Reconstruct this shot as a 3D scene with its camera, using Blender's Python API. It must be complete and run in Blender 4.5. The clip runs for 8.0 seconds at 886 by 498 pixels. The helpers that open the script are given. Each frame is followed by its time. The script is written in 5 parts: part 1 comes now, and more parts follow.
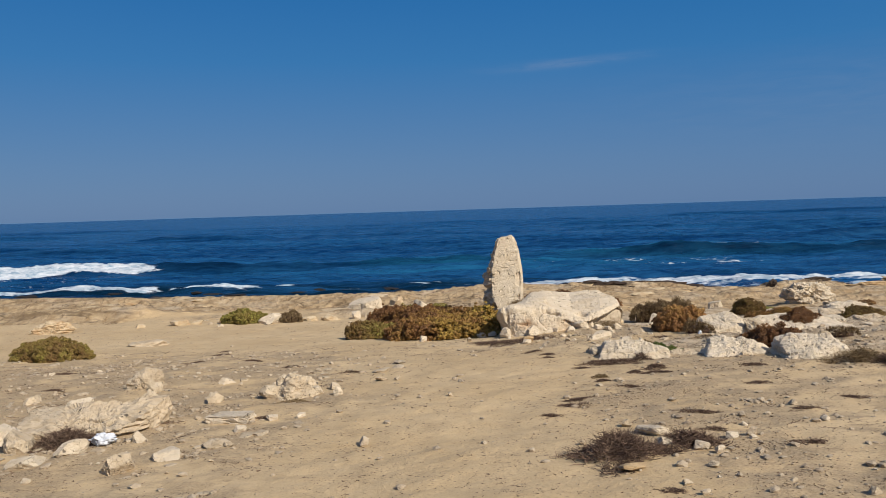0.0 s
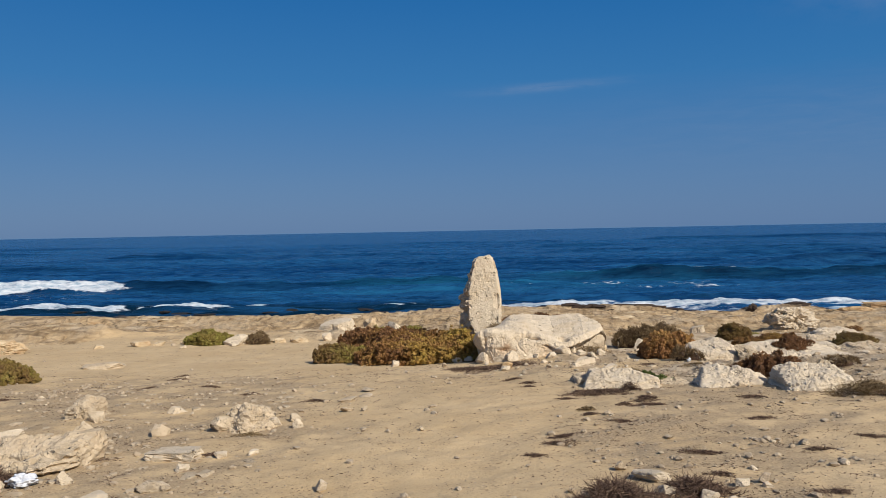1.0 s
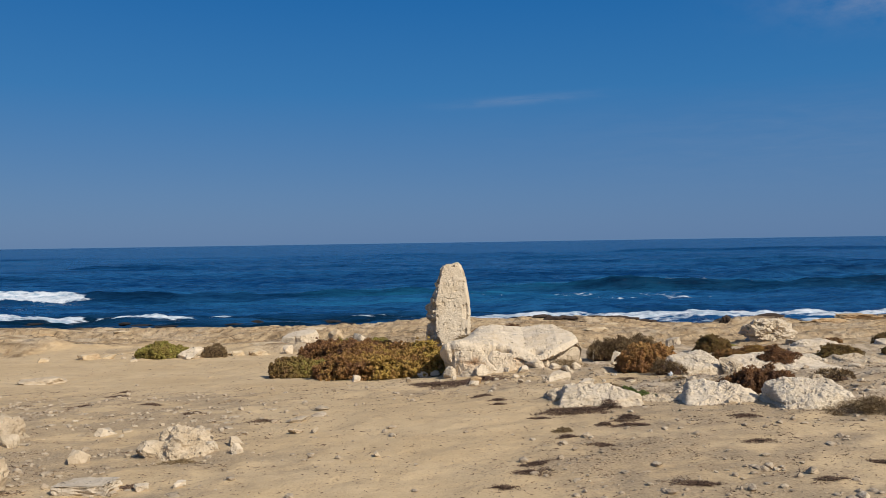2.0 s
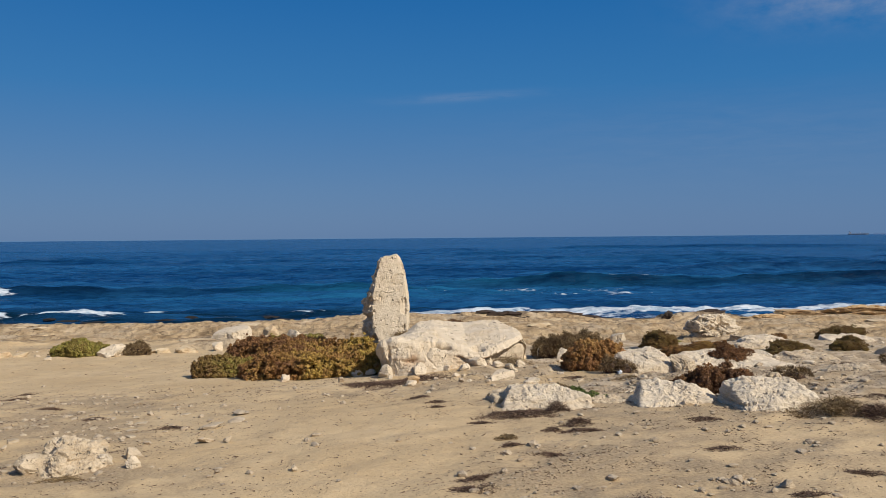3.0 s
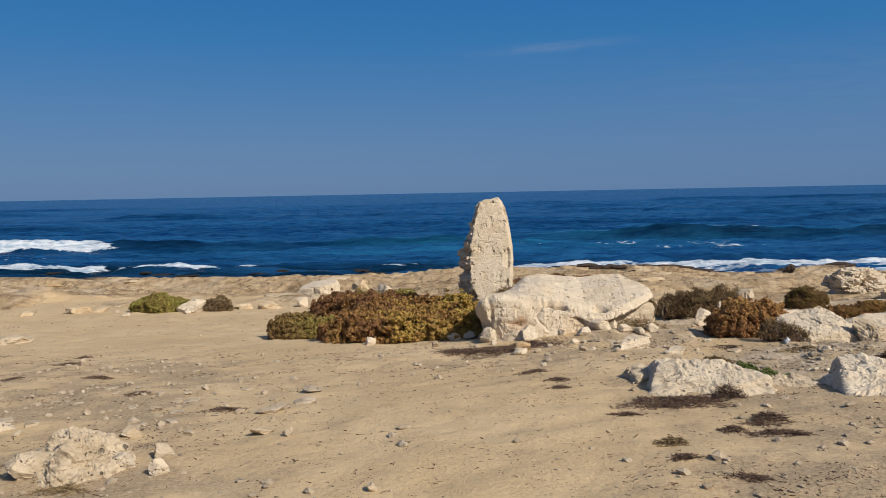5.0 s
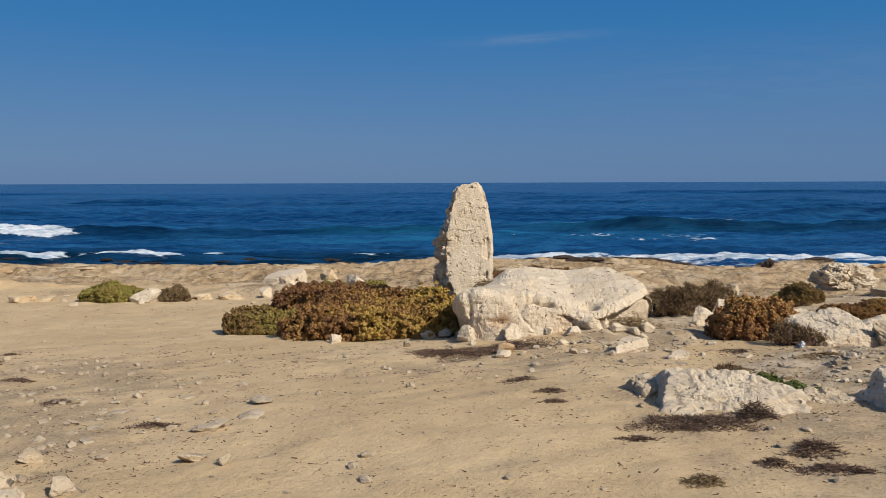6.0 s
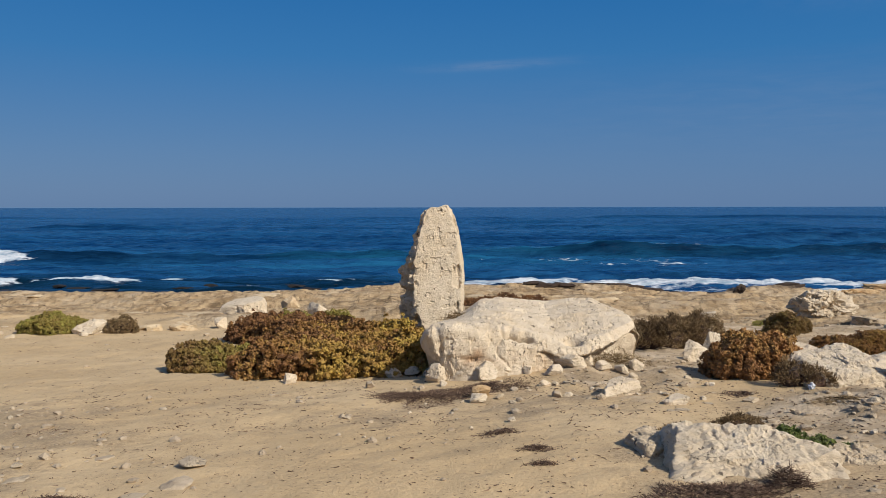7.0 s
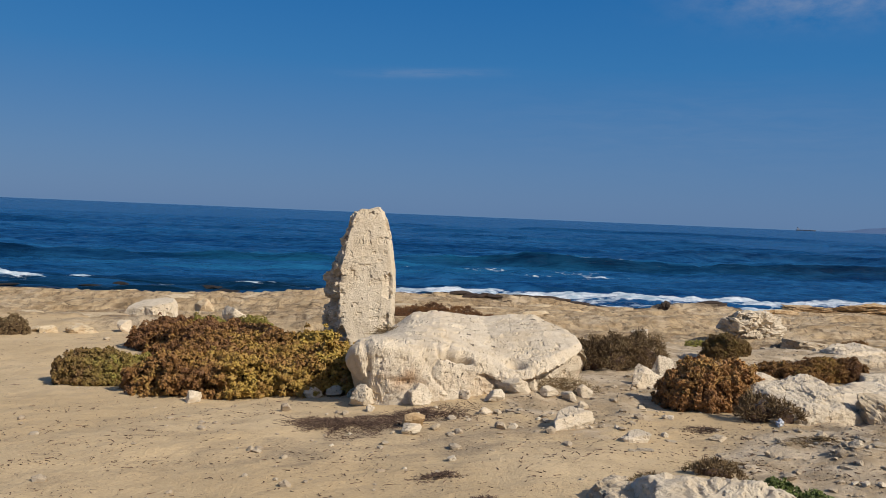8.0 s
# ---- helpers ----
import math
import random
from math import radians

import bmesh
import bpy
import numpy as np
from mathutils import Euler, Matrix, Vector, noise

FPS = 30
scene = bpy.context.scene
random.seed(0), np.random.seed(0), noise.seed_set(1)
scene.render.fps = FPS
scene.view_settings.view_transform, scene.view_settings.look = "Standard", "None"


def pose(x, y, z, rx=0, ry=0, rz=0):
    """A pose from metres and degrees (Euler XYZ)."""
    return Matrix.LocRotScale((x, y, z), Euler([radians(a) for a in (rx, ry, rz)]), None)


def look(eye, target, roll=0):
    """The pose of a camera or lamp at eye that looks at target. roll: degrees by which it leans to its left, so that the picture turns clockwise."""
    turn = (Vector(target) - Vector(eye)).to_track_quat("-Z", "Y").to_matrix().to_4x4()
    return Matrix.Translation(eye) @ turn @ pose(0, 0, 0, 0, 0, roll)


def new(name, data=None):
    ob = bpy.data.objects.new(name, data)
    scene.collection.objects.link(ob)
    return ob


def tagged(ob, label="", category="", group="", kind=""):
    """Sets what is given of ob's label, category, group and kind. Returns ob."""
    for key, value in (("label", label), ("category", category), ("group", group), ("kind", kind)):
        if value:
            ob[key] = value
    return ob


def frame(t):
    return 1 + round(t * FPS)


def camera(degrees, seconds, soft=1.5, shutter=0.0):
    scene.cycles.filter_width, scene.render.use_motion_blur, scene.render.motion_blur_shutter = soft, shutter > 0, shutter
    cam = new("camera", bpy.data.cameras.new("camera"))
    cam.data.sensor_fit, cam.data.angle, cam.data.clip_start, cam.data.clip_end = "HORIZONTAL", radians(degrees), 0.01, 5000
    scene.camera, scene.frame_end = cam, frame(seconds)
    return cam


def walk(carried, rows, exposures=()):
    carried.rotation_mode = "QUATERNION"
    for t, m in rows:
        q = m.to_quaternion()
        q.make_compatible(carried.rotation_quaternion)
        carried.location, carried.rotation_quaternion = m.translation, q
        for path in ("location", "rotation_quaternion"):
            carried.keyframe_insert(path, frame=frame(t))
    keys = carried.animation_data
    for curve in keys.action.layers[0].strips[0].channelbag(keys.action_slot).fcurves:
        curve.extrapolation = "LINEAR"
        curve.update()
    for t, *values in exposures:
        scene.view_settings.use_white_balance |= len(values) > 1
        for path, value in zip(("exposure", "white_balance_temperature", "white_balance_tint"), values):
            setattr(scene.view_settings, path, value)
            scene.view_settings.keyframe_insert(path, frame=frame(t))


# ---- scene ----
cam = camera(57.2, 8.0, soft=0.75)
PATH = [
    (0, (0.181, -0.348, 2.189), (0.007, 1.642, 2.092), -1.8),
    (0.5, (0.144, 0.097, 2.138), (-0.142, 2.075, 2.068), -2.1),
    (1, (0.146, 0.554, 2.111), (0.03, 2.55, 2.065), -1.1),
    (1.2, (0.151, 0.748, 2.071), (0.084, 2.747, 2.057), -1.0),
    (2.3, (0.242, 1.852, 1.943), (0.213, 3.852, 1.92), -0.8),
    (2.5, (0.266, 2.033, 1.906), (0.29, 4.033, 1.87), -0.5),
    (3, (0.309, 2.488, 1.878), (0.4, 4.486, 1.849), -0.5),
    (3.5, (0.273, 2.983, 1.822), (0.444, 4.975, 1.818), -0.6),
    (4, (0.24, 3.496, 1.772), (0.358, 5.492, 1.744), -0.7),
    (4.5, (0.164, 4.063, 1.681), (0.085, 6.059, 1.59), -1.0),
    (4.7, (0.146, 4.306, 1.685), (0.015, 6.299, 1.573), -1.2),
    (5.8, (0.034, 5.568, 1.569), (-0.074, 7.557, 1.393), -0.2),
    (6, (0.021, 5.779, 1.567), (-0.046, 7.771, 1.403), -0.2),
    (6.5, (0.011, 6.286, 1.535), (0.022, 8.284, 1.439), 0.0),
    (7, (-0.009, 6.742, 1.542), (0.005, 8.739, 1.438), -0.1),
    (7.5, (-0.057, 7.23, 1.545), (0.231, 9.204, 1.405), 0.4),
    (8, (-0.085, 7.709, 1.501), (0.115, 9.698, 1.417), 2.4),
]
walk(cam, [(t, look(eye, target, roll)) for t, eye, target, roll in PATH])

# ---- sky, sun, exposure ----
SUN_TO = Vector((0.76, -0.66, 0.80)).normalized()   # towards the sun: behind the viewer, to the right
sun_data = bpy.data.lights.new("sun", "SUN")
sun_data.energy, sun_data.angle, sun_data.color = 4.5, radians(0.53), (1.0, 0.945, 0.86)
sun = new("sun", sun_data)
sun.matrix_world = look(SUN_TO * 50, (0, 0, 0))
scene.view_settings.exposure = 0.11

world = bpy.data.worlds.new("sky")
scene.world = world
world.use_nodes = True


def wire(tree):
    """A short way to add nodes: n(type, inputs by name or index, and the few settings in use)."""
    def n(kind, ins=None, operation="", use_clamp=False, data_type="", blend_type="", feature="", attribute_name=""):
        node = tree.nodes.new(kind)
        if operation:
            node.operation = operation
            if use_clamp:
                node.use_clamp = True
        if data_type:
            node.data_type, node.blend_type = data_type, blend_type
        if feature:
            node.feature = feature
        if attribute_name:
            node.attribute_name = attribute_name
        for key, value in (ins or {}).items():
            if isinstance(value, bpy.types.NodeSocket):
                tree.links.new(value, node.inputs[key])
            else:
                node.inputs[key].default_value = value
        return node
    return n


def ramp(n, fac, stops, interpolation="LINEAR"):
    node = n("ShaderNodeValToRGB", {"Fac": fac})
    node.color_ramp.interpolation = interpolation
    el = node.color_ramp.elements
    while len(el) < len(stops):
        el.new(0.5)
    for e, (pos, col) in zip(el, stops):
        e.position = pos
        e.color = (*col, 1) if isinstance(col, tuple) else (col, col, col, 1)
    return node.outputs["Color"]


def mix(n, fac, a, b, blend="MIX"):
    node = n("ShaderNodeMix", data_type="RGBA", blend_type=blend)
    tree = node.id_data
    for key, value in (("Factor", fac), ("A", a), ("B", b)):
        socket = [s for s in node.inputs if s.name == key and s.type == ("VALUE" if key == "Factor" else "RGBA")][0]
        if isinstance(value, bpy.types.NodeSocket):
            tree.links.new(value, socket)
        else:
            socket.default_value = value if key == "Factor" else (*value, 1)
    return [s for s in node.outputs if s.type == "RGBA"][0]


def m(n, op, a, b=0.0, c=0.0, clamp=False):
    return n("ShaderNodeMath", {0: a, 1: b, 2: c}, operation=op, use_clamp=clamp).outputs[0]


def build_sky():
    t = world.node_tree
    t.nodes.clear()
    n = wire(t)
    sky = n("ShaderNodeTexSky")
    sky.sky_type, sky.sun_disc = "NISHITA", False
    sky.sun_elevation, sky.sun_rotation = math.asin(SUN_TO.z), math.atan2(SUN_TO.x, SUN_TO.y)
    sky.altitude, sky.air_density, sky.dust_density, sky.ozone_density = 0, 1.0, 0.6, 3.0
    way = n("ShaderNodeTexCoord").outputs["Generated"]
    xyz = n("ShaderNodeSeparateXYZ", {0: way})
    az = m(n, "ARCTAN2", xyz.outputs[0], xyz.outputs[1])
    el = m(n, "ARCSINE", xyz.outputs[2])
    # sea haze: the sky pales towards a dull violet-blue near the horizon and deepens overhead
    depth = ramp(n, m(n, "DIVIDE", el, 0.6), [(0.0, HAZE0), (0.10, HAZE1), (0.30, HAZE2), (0.52, HAZE3), (1.0, HAZE4)])
    col = mix(n, SKY_MIX, sky.outputs[0], depth)
    # the pale glare of the sky round the sun
    near_sun = n("ShaderNodeVectorMath", {0: way, 1: tuple(SUN_TO)}, operation="DOT_PRODUCT").outputs["Value"]
    col = mix(n, m(n, "POWER", m(n, "MAXIMUM", near_sun, 0.0), 2.5), col, (4.6, 4.3, 4.2))
    flat = n("ShaderNodeCombineXYZ", {0: m(n, "MULTIPLY", az, 9.0), 1: m(n, "MULTIPLY", el, 60.0), 2: 0.0}).outputs[0]
    wisp = n("ShaderNodeTexNoise", {"Vector": flat, "Scale": 1.6, "Detail": 7.0, "Roughness": 0.62, "Distortion": 0.5}).outputs[0]
    lump = n("ShaderNodeTexNoise", {"Vector": n("ShaderNodeCombineXYZ", {0: m(n, "MULTIPLY", az, 24.0), 1: m(n, "MULTIPLY", el, 46.0), 2: 3.0}).outputs[0],
                                    "Scale": 1.0, "Detail": 6.0, "Roughness": 0.6}).outputs[0]

    def patch(a0, e0, ra, re, lean=0.0):
        a = m(n, "DIVIDE", m(n, "SUBTRACT", az, radians(a0)), radians(ra))
        e = m(n, "DIVIDE", m(n, "SUBTRACT", m(n, "SUBTRACT", el, radians(e0)), m(n, "MULTIPLY", m(n, "SUBTRACT", az, radians(a0)), lean)), radians(re))
        return m(n, "EXPONENT", m(n, "MULTIPLY", m(n, "ADD", m(n, "MULTIPLY", a, a), m(n, "MULTIPLY", e, e)), -1.0))

    def veil(mask, tex, lo, hi, most):
        k = n("ShaderNodeMapRange", {"Value": tex, "From Min": lo, "From Max": hi, "To Min": 0.0, "To Max": most}).outputs[0]
        return m(n, "MULTIPLY", mask, k, clamp=True)

    streak = veil(patch(4.2, 9.75, 4.2, 0.28, 0.045), wisp, 0.25, 0.75, 0.40)
    cloud = veil(patch(30.5, 14.9, 7.0, 1.7), lump, 0.30, 0.72, 0.78)
    puff = veil(patch(35.4, 4.8, 1.0, 0.6), lump, 0.3, 0.7, 0.5)
    thin = veil(patch(24.0, 6.5, 16.0, 2.6), wisp, 0.35, 0.95, 0.16)
    for mask in (streak, cloud, puff, thin):
        col = mix(n, mask, col, CLOUD)
    bg = n("ShaderNodeBackground", {"Color": col, "Strength": SKY_STRENGTH})
    out = n("ShaderNodeOutputWorld", {"Surface": bg.outputs[0]})


SKY_STRENGTH, SKY_MIX = 0.106, 0.92
HAZE0, HAZE1, HAZE2, HAZE3, HAZE4 = (0.80, 1.66, 3.25), (0.64, 1.60, 3.35), (0.16, 1.36, 3.5), (0.0, 1.0, 3.2), (0.0, 0.8, 2.7)
CLOUD = (2.3, 2.8, 3.9)
build_sky()


# ---- noise on arrays ----
def lattice(ix, iy, iz, seed):
    h = (ix.astype(np.int64) * 374761393 + iy.astype(np.int64) * 668265263 + iz.astype(np.int64) * 2147483647 + seed * 1274126177) & 0xFFFFFFFF
    h = ((h ^ (h >> 13)) * 1274126177) & 0xFFFFFFFF
    h = ((h ^ (h >> 16)) * 2246822519) & 0xFFFFFFFF
    return ((h ^ (h >> 15)) & 0xFFFFFF) / float(0xFFFFFF)


def grain(x, y, z=0.0, seed=0):
    """Smooth value noise from -1 to 1."""
    x, y, z = np.broadcast_arrays(np.asarray(x, float), np.asarray(y, float), np.asarray(z, float))
    fx, fy, fz = np.floor(x), np.floor(y), np.floor(z)
    u, v, w = x - fx, y - fy, z - fz
    u, v, w = (k * k * k * (k * (k * 6 - 15) + 10) for k in (u, v, w))
    total = 0.0
    for a in (0, 1):
        for b in (0, 1):
            for c in (0, 1):
                weight = (u if a else 1 - u) * (v if b else 1 - v) * (w if c else 1 - w)
                total = total + weight * lattice(fx + a, fy + b, fz + c, seed)
    return total * 2 - 1


def fbm(x, y, z=0.0, seed=0, octaves=4, gain=0.5):
    total, amp, k = 0.0, 1.0, 1.0
    for i in range(octaves):
        total = total + amp * grain(np.asarray(x) * k, np.asarray(y) * k, np.asarray(z) * k, seed + i * 17)
        amp, k = amp * gain, k * 2.03
    return total


def ridged(x, y, z=0.0, seed=0, octaves=4, gain=0.5):
    total, amp, k = 0.0, 1.0, 1.0
    for i in range(octaves):
        total = total + amp * (1 - 2 * np.abs(grain(np.asarray(x) * k, np.asarray(y) * k, np.asarray(z) * k, seed + i * 13)))
        amp, k = amp * gain, k * 2.1
    return total


def chips(p, scale, seed=0):
    """Broken stone: every cell of a random mesh is a plane tilted its own way. About -0.5 to 0.5."""
    q = np.asarray(p, float) * scale
    cell = np.floor(q)
    best, out = np.full(len(q), 1e9), np.zeros(len(q))
    for a in (-1, 0, 1):
        for b in (-1, 0, 1):
            for c in (-1, 0, 1):
                i, j, k = cell[:, 0] + a, cell[:, 1] + b, cell[:, 2] + c
                mid = np.stack([i + lattice(i, j, k, seed), j + lattice(i, j, k, seed + 1), k + lattice(i, j, k, seed + 2)], -1)
                way = np.stack([lattice(i, j, k, seed + n) - 0.5 for n in (3, 4, 5)], -1)
                d = q - mid
                far = (d * d).sum(1)
                near = far < best
                out = np.where(near, (d * way).sum(1) + 0.35 * (lattice(i, j, k, seed + 6) - 0.5), out)
                best = np.where(near, far, best)
    return out


def step(lo, hi, v):
    k = np.clip((np.asarray(v, float) - lo) / (hi - lo), 0, 1)
    return k * k * (3 - 2 * k)


# ---- the lie of the land ----
SLOPE_Y = (-60, -10, 0, 3, 5, 7, 10, 12, 14, 16, 18, 21, 25, 30, 36, 41, 60)
SLOPE_Z = (2.4, 1.35, .64, .32, .16, .06, -.02, -.11, -.24, -.42, -.62, -.84, -1.08, -1.36, -1.68, -1.95, -2.3)
SEA_Z = -2.75


def shore(x):
    """Where the rock shelf breaks off to the sea."""
    return 41.6 + 1.1 * grain(x / 5.5, 0.3, 0, 4) + 0.5 * grain(x / 1.7, 2.3, 0, 5) + 2.5 * step(17, 24, x)


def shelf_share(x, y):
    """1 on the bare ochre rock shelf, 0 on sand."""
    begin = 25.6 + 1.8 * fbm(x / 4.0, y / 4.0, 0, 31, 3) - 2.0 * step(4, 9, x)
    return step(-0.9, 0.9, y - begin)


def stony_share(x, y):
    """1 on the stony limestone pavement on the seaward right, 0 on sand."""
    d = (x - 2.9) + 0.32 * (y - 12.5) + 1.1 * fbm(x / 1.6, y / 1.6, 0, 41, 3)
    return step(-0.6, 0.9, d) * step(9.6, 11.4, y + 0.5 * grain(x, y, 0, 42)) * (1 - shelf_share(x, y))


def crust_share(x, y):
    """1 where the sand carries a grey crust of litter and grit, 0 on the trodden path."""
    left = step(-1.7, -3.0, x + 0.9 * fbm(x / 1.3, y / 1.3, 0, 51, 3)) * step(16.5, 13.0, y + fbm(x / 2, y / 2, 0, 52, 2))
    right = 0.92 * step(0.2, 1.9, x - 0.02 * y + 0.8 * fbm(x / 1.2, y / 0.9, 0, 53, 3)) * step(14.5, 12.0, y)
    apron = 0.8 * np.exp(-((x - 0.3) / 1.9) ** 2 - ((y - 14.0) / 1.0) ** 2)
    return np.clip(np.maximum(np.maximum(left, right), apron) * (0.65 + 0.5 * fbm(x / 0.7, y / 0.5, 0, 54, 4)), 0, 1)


def land(x, y):
    """Height of the ground."""
    x, y = np.asarray(x, float), np.asarray(y, float)
    base = sum(np.interp(y + o, SLOPE_Y, SLOPE_Z) for o in (-0.9, -0.45, 0, 0.45, 0.9)) / 5
    tilt = np.where(y < 16, 0.042, np.maximum(0.0, 0.042 - 0.0030 * (y - 16)))
    z = base + tilt * 6 * np.tanh(x / 6)
    z = z + 0.09 * np.exp(-((x - 0.9) / 1.3) ** 2 - ((y - 15.5) / 0.8) ** 2)
    shelf, stony, crust = shelf_share(x, y), stony_share(x, y), crust_share(x, y)
    z = z + 0.022 * fbm(x / 1.3, y / 1.3, 0, 61, 3) + 0.011 * fbm(x / 0.26, y / 0.26, 0, 62, 3)
    z = z + crust * (0.016 * fbm(x / 0.30, y / 0.30, 0, 63, 3))
    # bedded limestone: terraces a hand high with broken edges
    bed = fbm(x / 1.9, y / 1.2, 0, 64, 4) * 0.9
    terrace = (np.floor(bed * 3) + step(0.55, 1.0, bed * 3 - np.floor(bed * 3))) / 3
    z = z + stony * (0.065 * terrace + 0.022 * ridged(x / 0.45, y / 0.45, 0, 65, 4))
    bed = fbm(x / 6.5, y / 1.5, 0, 66, 5)
    terrace = (np.floor(bed * 4) + step(0.93, 1.0, bed * 4 - np.floor(bed * 4))) / 4
    rise = 0.14 * np.exp(-((x + 1.5) / 3.0) ** 2 - ((y - 38.5) / 2.5) ** 2)
    pock = step(0.30, 0.55, fbm(x / 0.42, y / 0.30, 0, 69, 3))
    z = z + shelf * (0.26 * terrace - 0.05 * pock + 0.030 * ridged(x / 2.4, y / 0.9, 0, 70, 5, 0.6) + 0.012 * fbm(x / 0.30, y / 0.35, 0, 67, 3, 0.6) - 0.02 - 0.10 * step(4, 9, x) + rise)
    drop = y - shore(x)
    reef = SEA_Z - 0.03 + 0.14 * fbm(x / 1.5, y / 0.7, 0, 68, 4)
    z = z + step(-0.3, 0.8, drop) * (reef - z)
    reach = drop - 6.5 * step(6, -4, x)
    return z - 1.2 * step(2.0, 6.0, reach) - 4 * step(14, 60, drop)


def spread(lo, hi, fine, out_lo, out_hi, growth=1.35):
    """Grid lines: fine between lo and hi, then ever wider out to the far edges."""
    mid = list(np.arange(lo, hi + fine / 2, fine))
    d, v, left = fine, lo, []
    while v > out_lo:
        d *= growth
        v -= d
        left.append(max(v, out_lo))
    d, v, right = fine, mid[-1], []
    while v < out_hi:
        d *= growth
        v += d
        right.append(min(v, out_hi))
    return np.array(left[::-1] + mid + right)


def sheet(name, xs, ys, height, shares, material):
    X, Y = np.meshgrid(xs, ys)
    Z = height(X, Y)
    nx, ny = len(xs), len(ys)
    me = bpy.data.meshes.new(name)
    idx = np.arange(nx * ny).reshape(ny, nx)
    quads = np.stack([idx[:-1, :-1], idx[:-1, 1:], idx[1:, 1:], idx[1:, :-1]], -1).reshape(-1, 4)
    me.vertices.add(nx * ny)
    me.vertices.foreach_set("co", np.stack([X, Y, Z], -1).astype(np.float32).ravel())
    me.loops.add(quads.size)
    me.loops.foreach_set("vertex_index", quads.astype(np.int32).ravel())
    me.polygons.add(len(quads))
    me.polygons.foreach_set("loop_start", np.arange(0, quads.size, 4, dtype=np.int32))
    me.polygons.foreach_set("use_smooth", np.ones(len(quads), bool))
    for key, f in shares.items():
        at = me.attributes.new(key, "FLOAT", "POINT")
        at.data.foreach_set("value", f(X, Y).astype(np.float32).ravel())
    me.update(calc_edges=True)
    me.materials.append(material)
    return new(name, me)


def solid(name, verts, faces, material, parent=None, label="", smooth=True, values=None):
    """Arrays as one mesh object, under a parent if one is given."""
    me = bpy.data.meshes.new(name)
    verts, faces = np.asarray(verts, np.float32), np.asarray(faces, np.int32)
    k = faces.shape[1]
    me.vertices.add(len(verts))
    me.vertices.foreach_set("co", verts.ravel())
    me.loops.add(faces.size)
    me.loops.foreach_set("vertex_index", faces.ravel())
    me.polygons.add(len(faces))
    me.polygons.foreach_set("loop_start", np.arange(0, faces.size, k, dtype=np.int32))
    me.polygons.foreach_set("use_smooth", np.full(len(faces), smooth))
    for key, v in (values or {}).items():
        me.attributes.new(key, "FLOAT", "POINT").data.foreach_set("value", np.asarray(v, np.float32))
    me.update(calc_edges=True)
    me.validate()
    me.materials.append(material)
    ob = new(name, me)
    if parent is not None:
        ob.parent = parent
    if label:
        tagged(ob, label)
    return ob


# ---- materials ----
def material(name):
    mat = bpy.data.materials.new(name)
    mat.use_nodes = True
    t = mat.node_tree
    t.nodes.clear()
    n = wire(t)
    bsdf = n("ShaderNodeBsdfPrincipled")
    n("ShaderNodeOutputMaterial", {"Surface": bsdf.outputs[0]})
    return mat, n, bsdf, t


def noise_at(n, vec, scale, detail=5.0, rough=0.55, distortion=0.0):
    return n("ShaderNodeTexNoise", {"Vector": vec, "Scale": scale, "Detail": detail, "Roughness": rough, "Distortion": distortion}).outputs[0]


def span(n, v, lo, hi, a=0.0, b=1.0):
    return n("ShaderNodeMapRange", {"Value": v, "From Min": lo, "From Max": hi, "To Min": a, "To Max": b}).outputs[0]


def attr(n, name):
    return n("ShaderNodeAttribute", attribute_name=name).outputs["Fac"]


def bump(n, height, strength, distance, before=None):
    ins = {"Height": height, "Strength": strength, "Distance": distance}
    if before is not None:
        ins["Normal"] = before
    return n("ShaderNodeBump", ins).outputs[0]


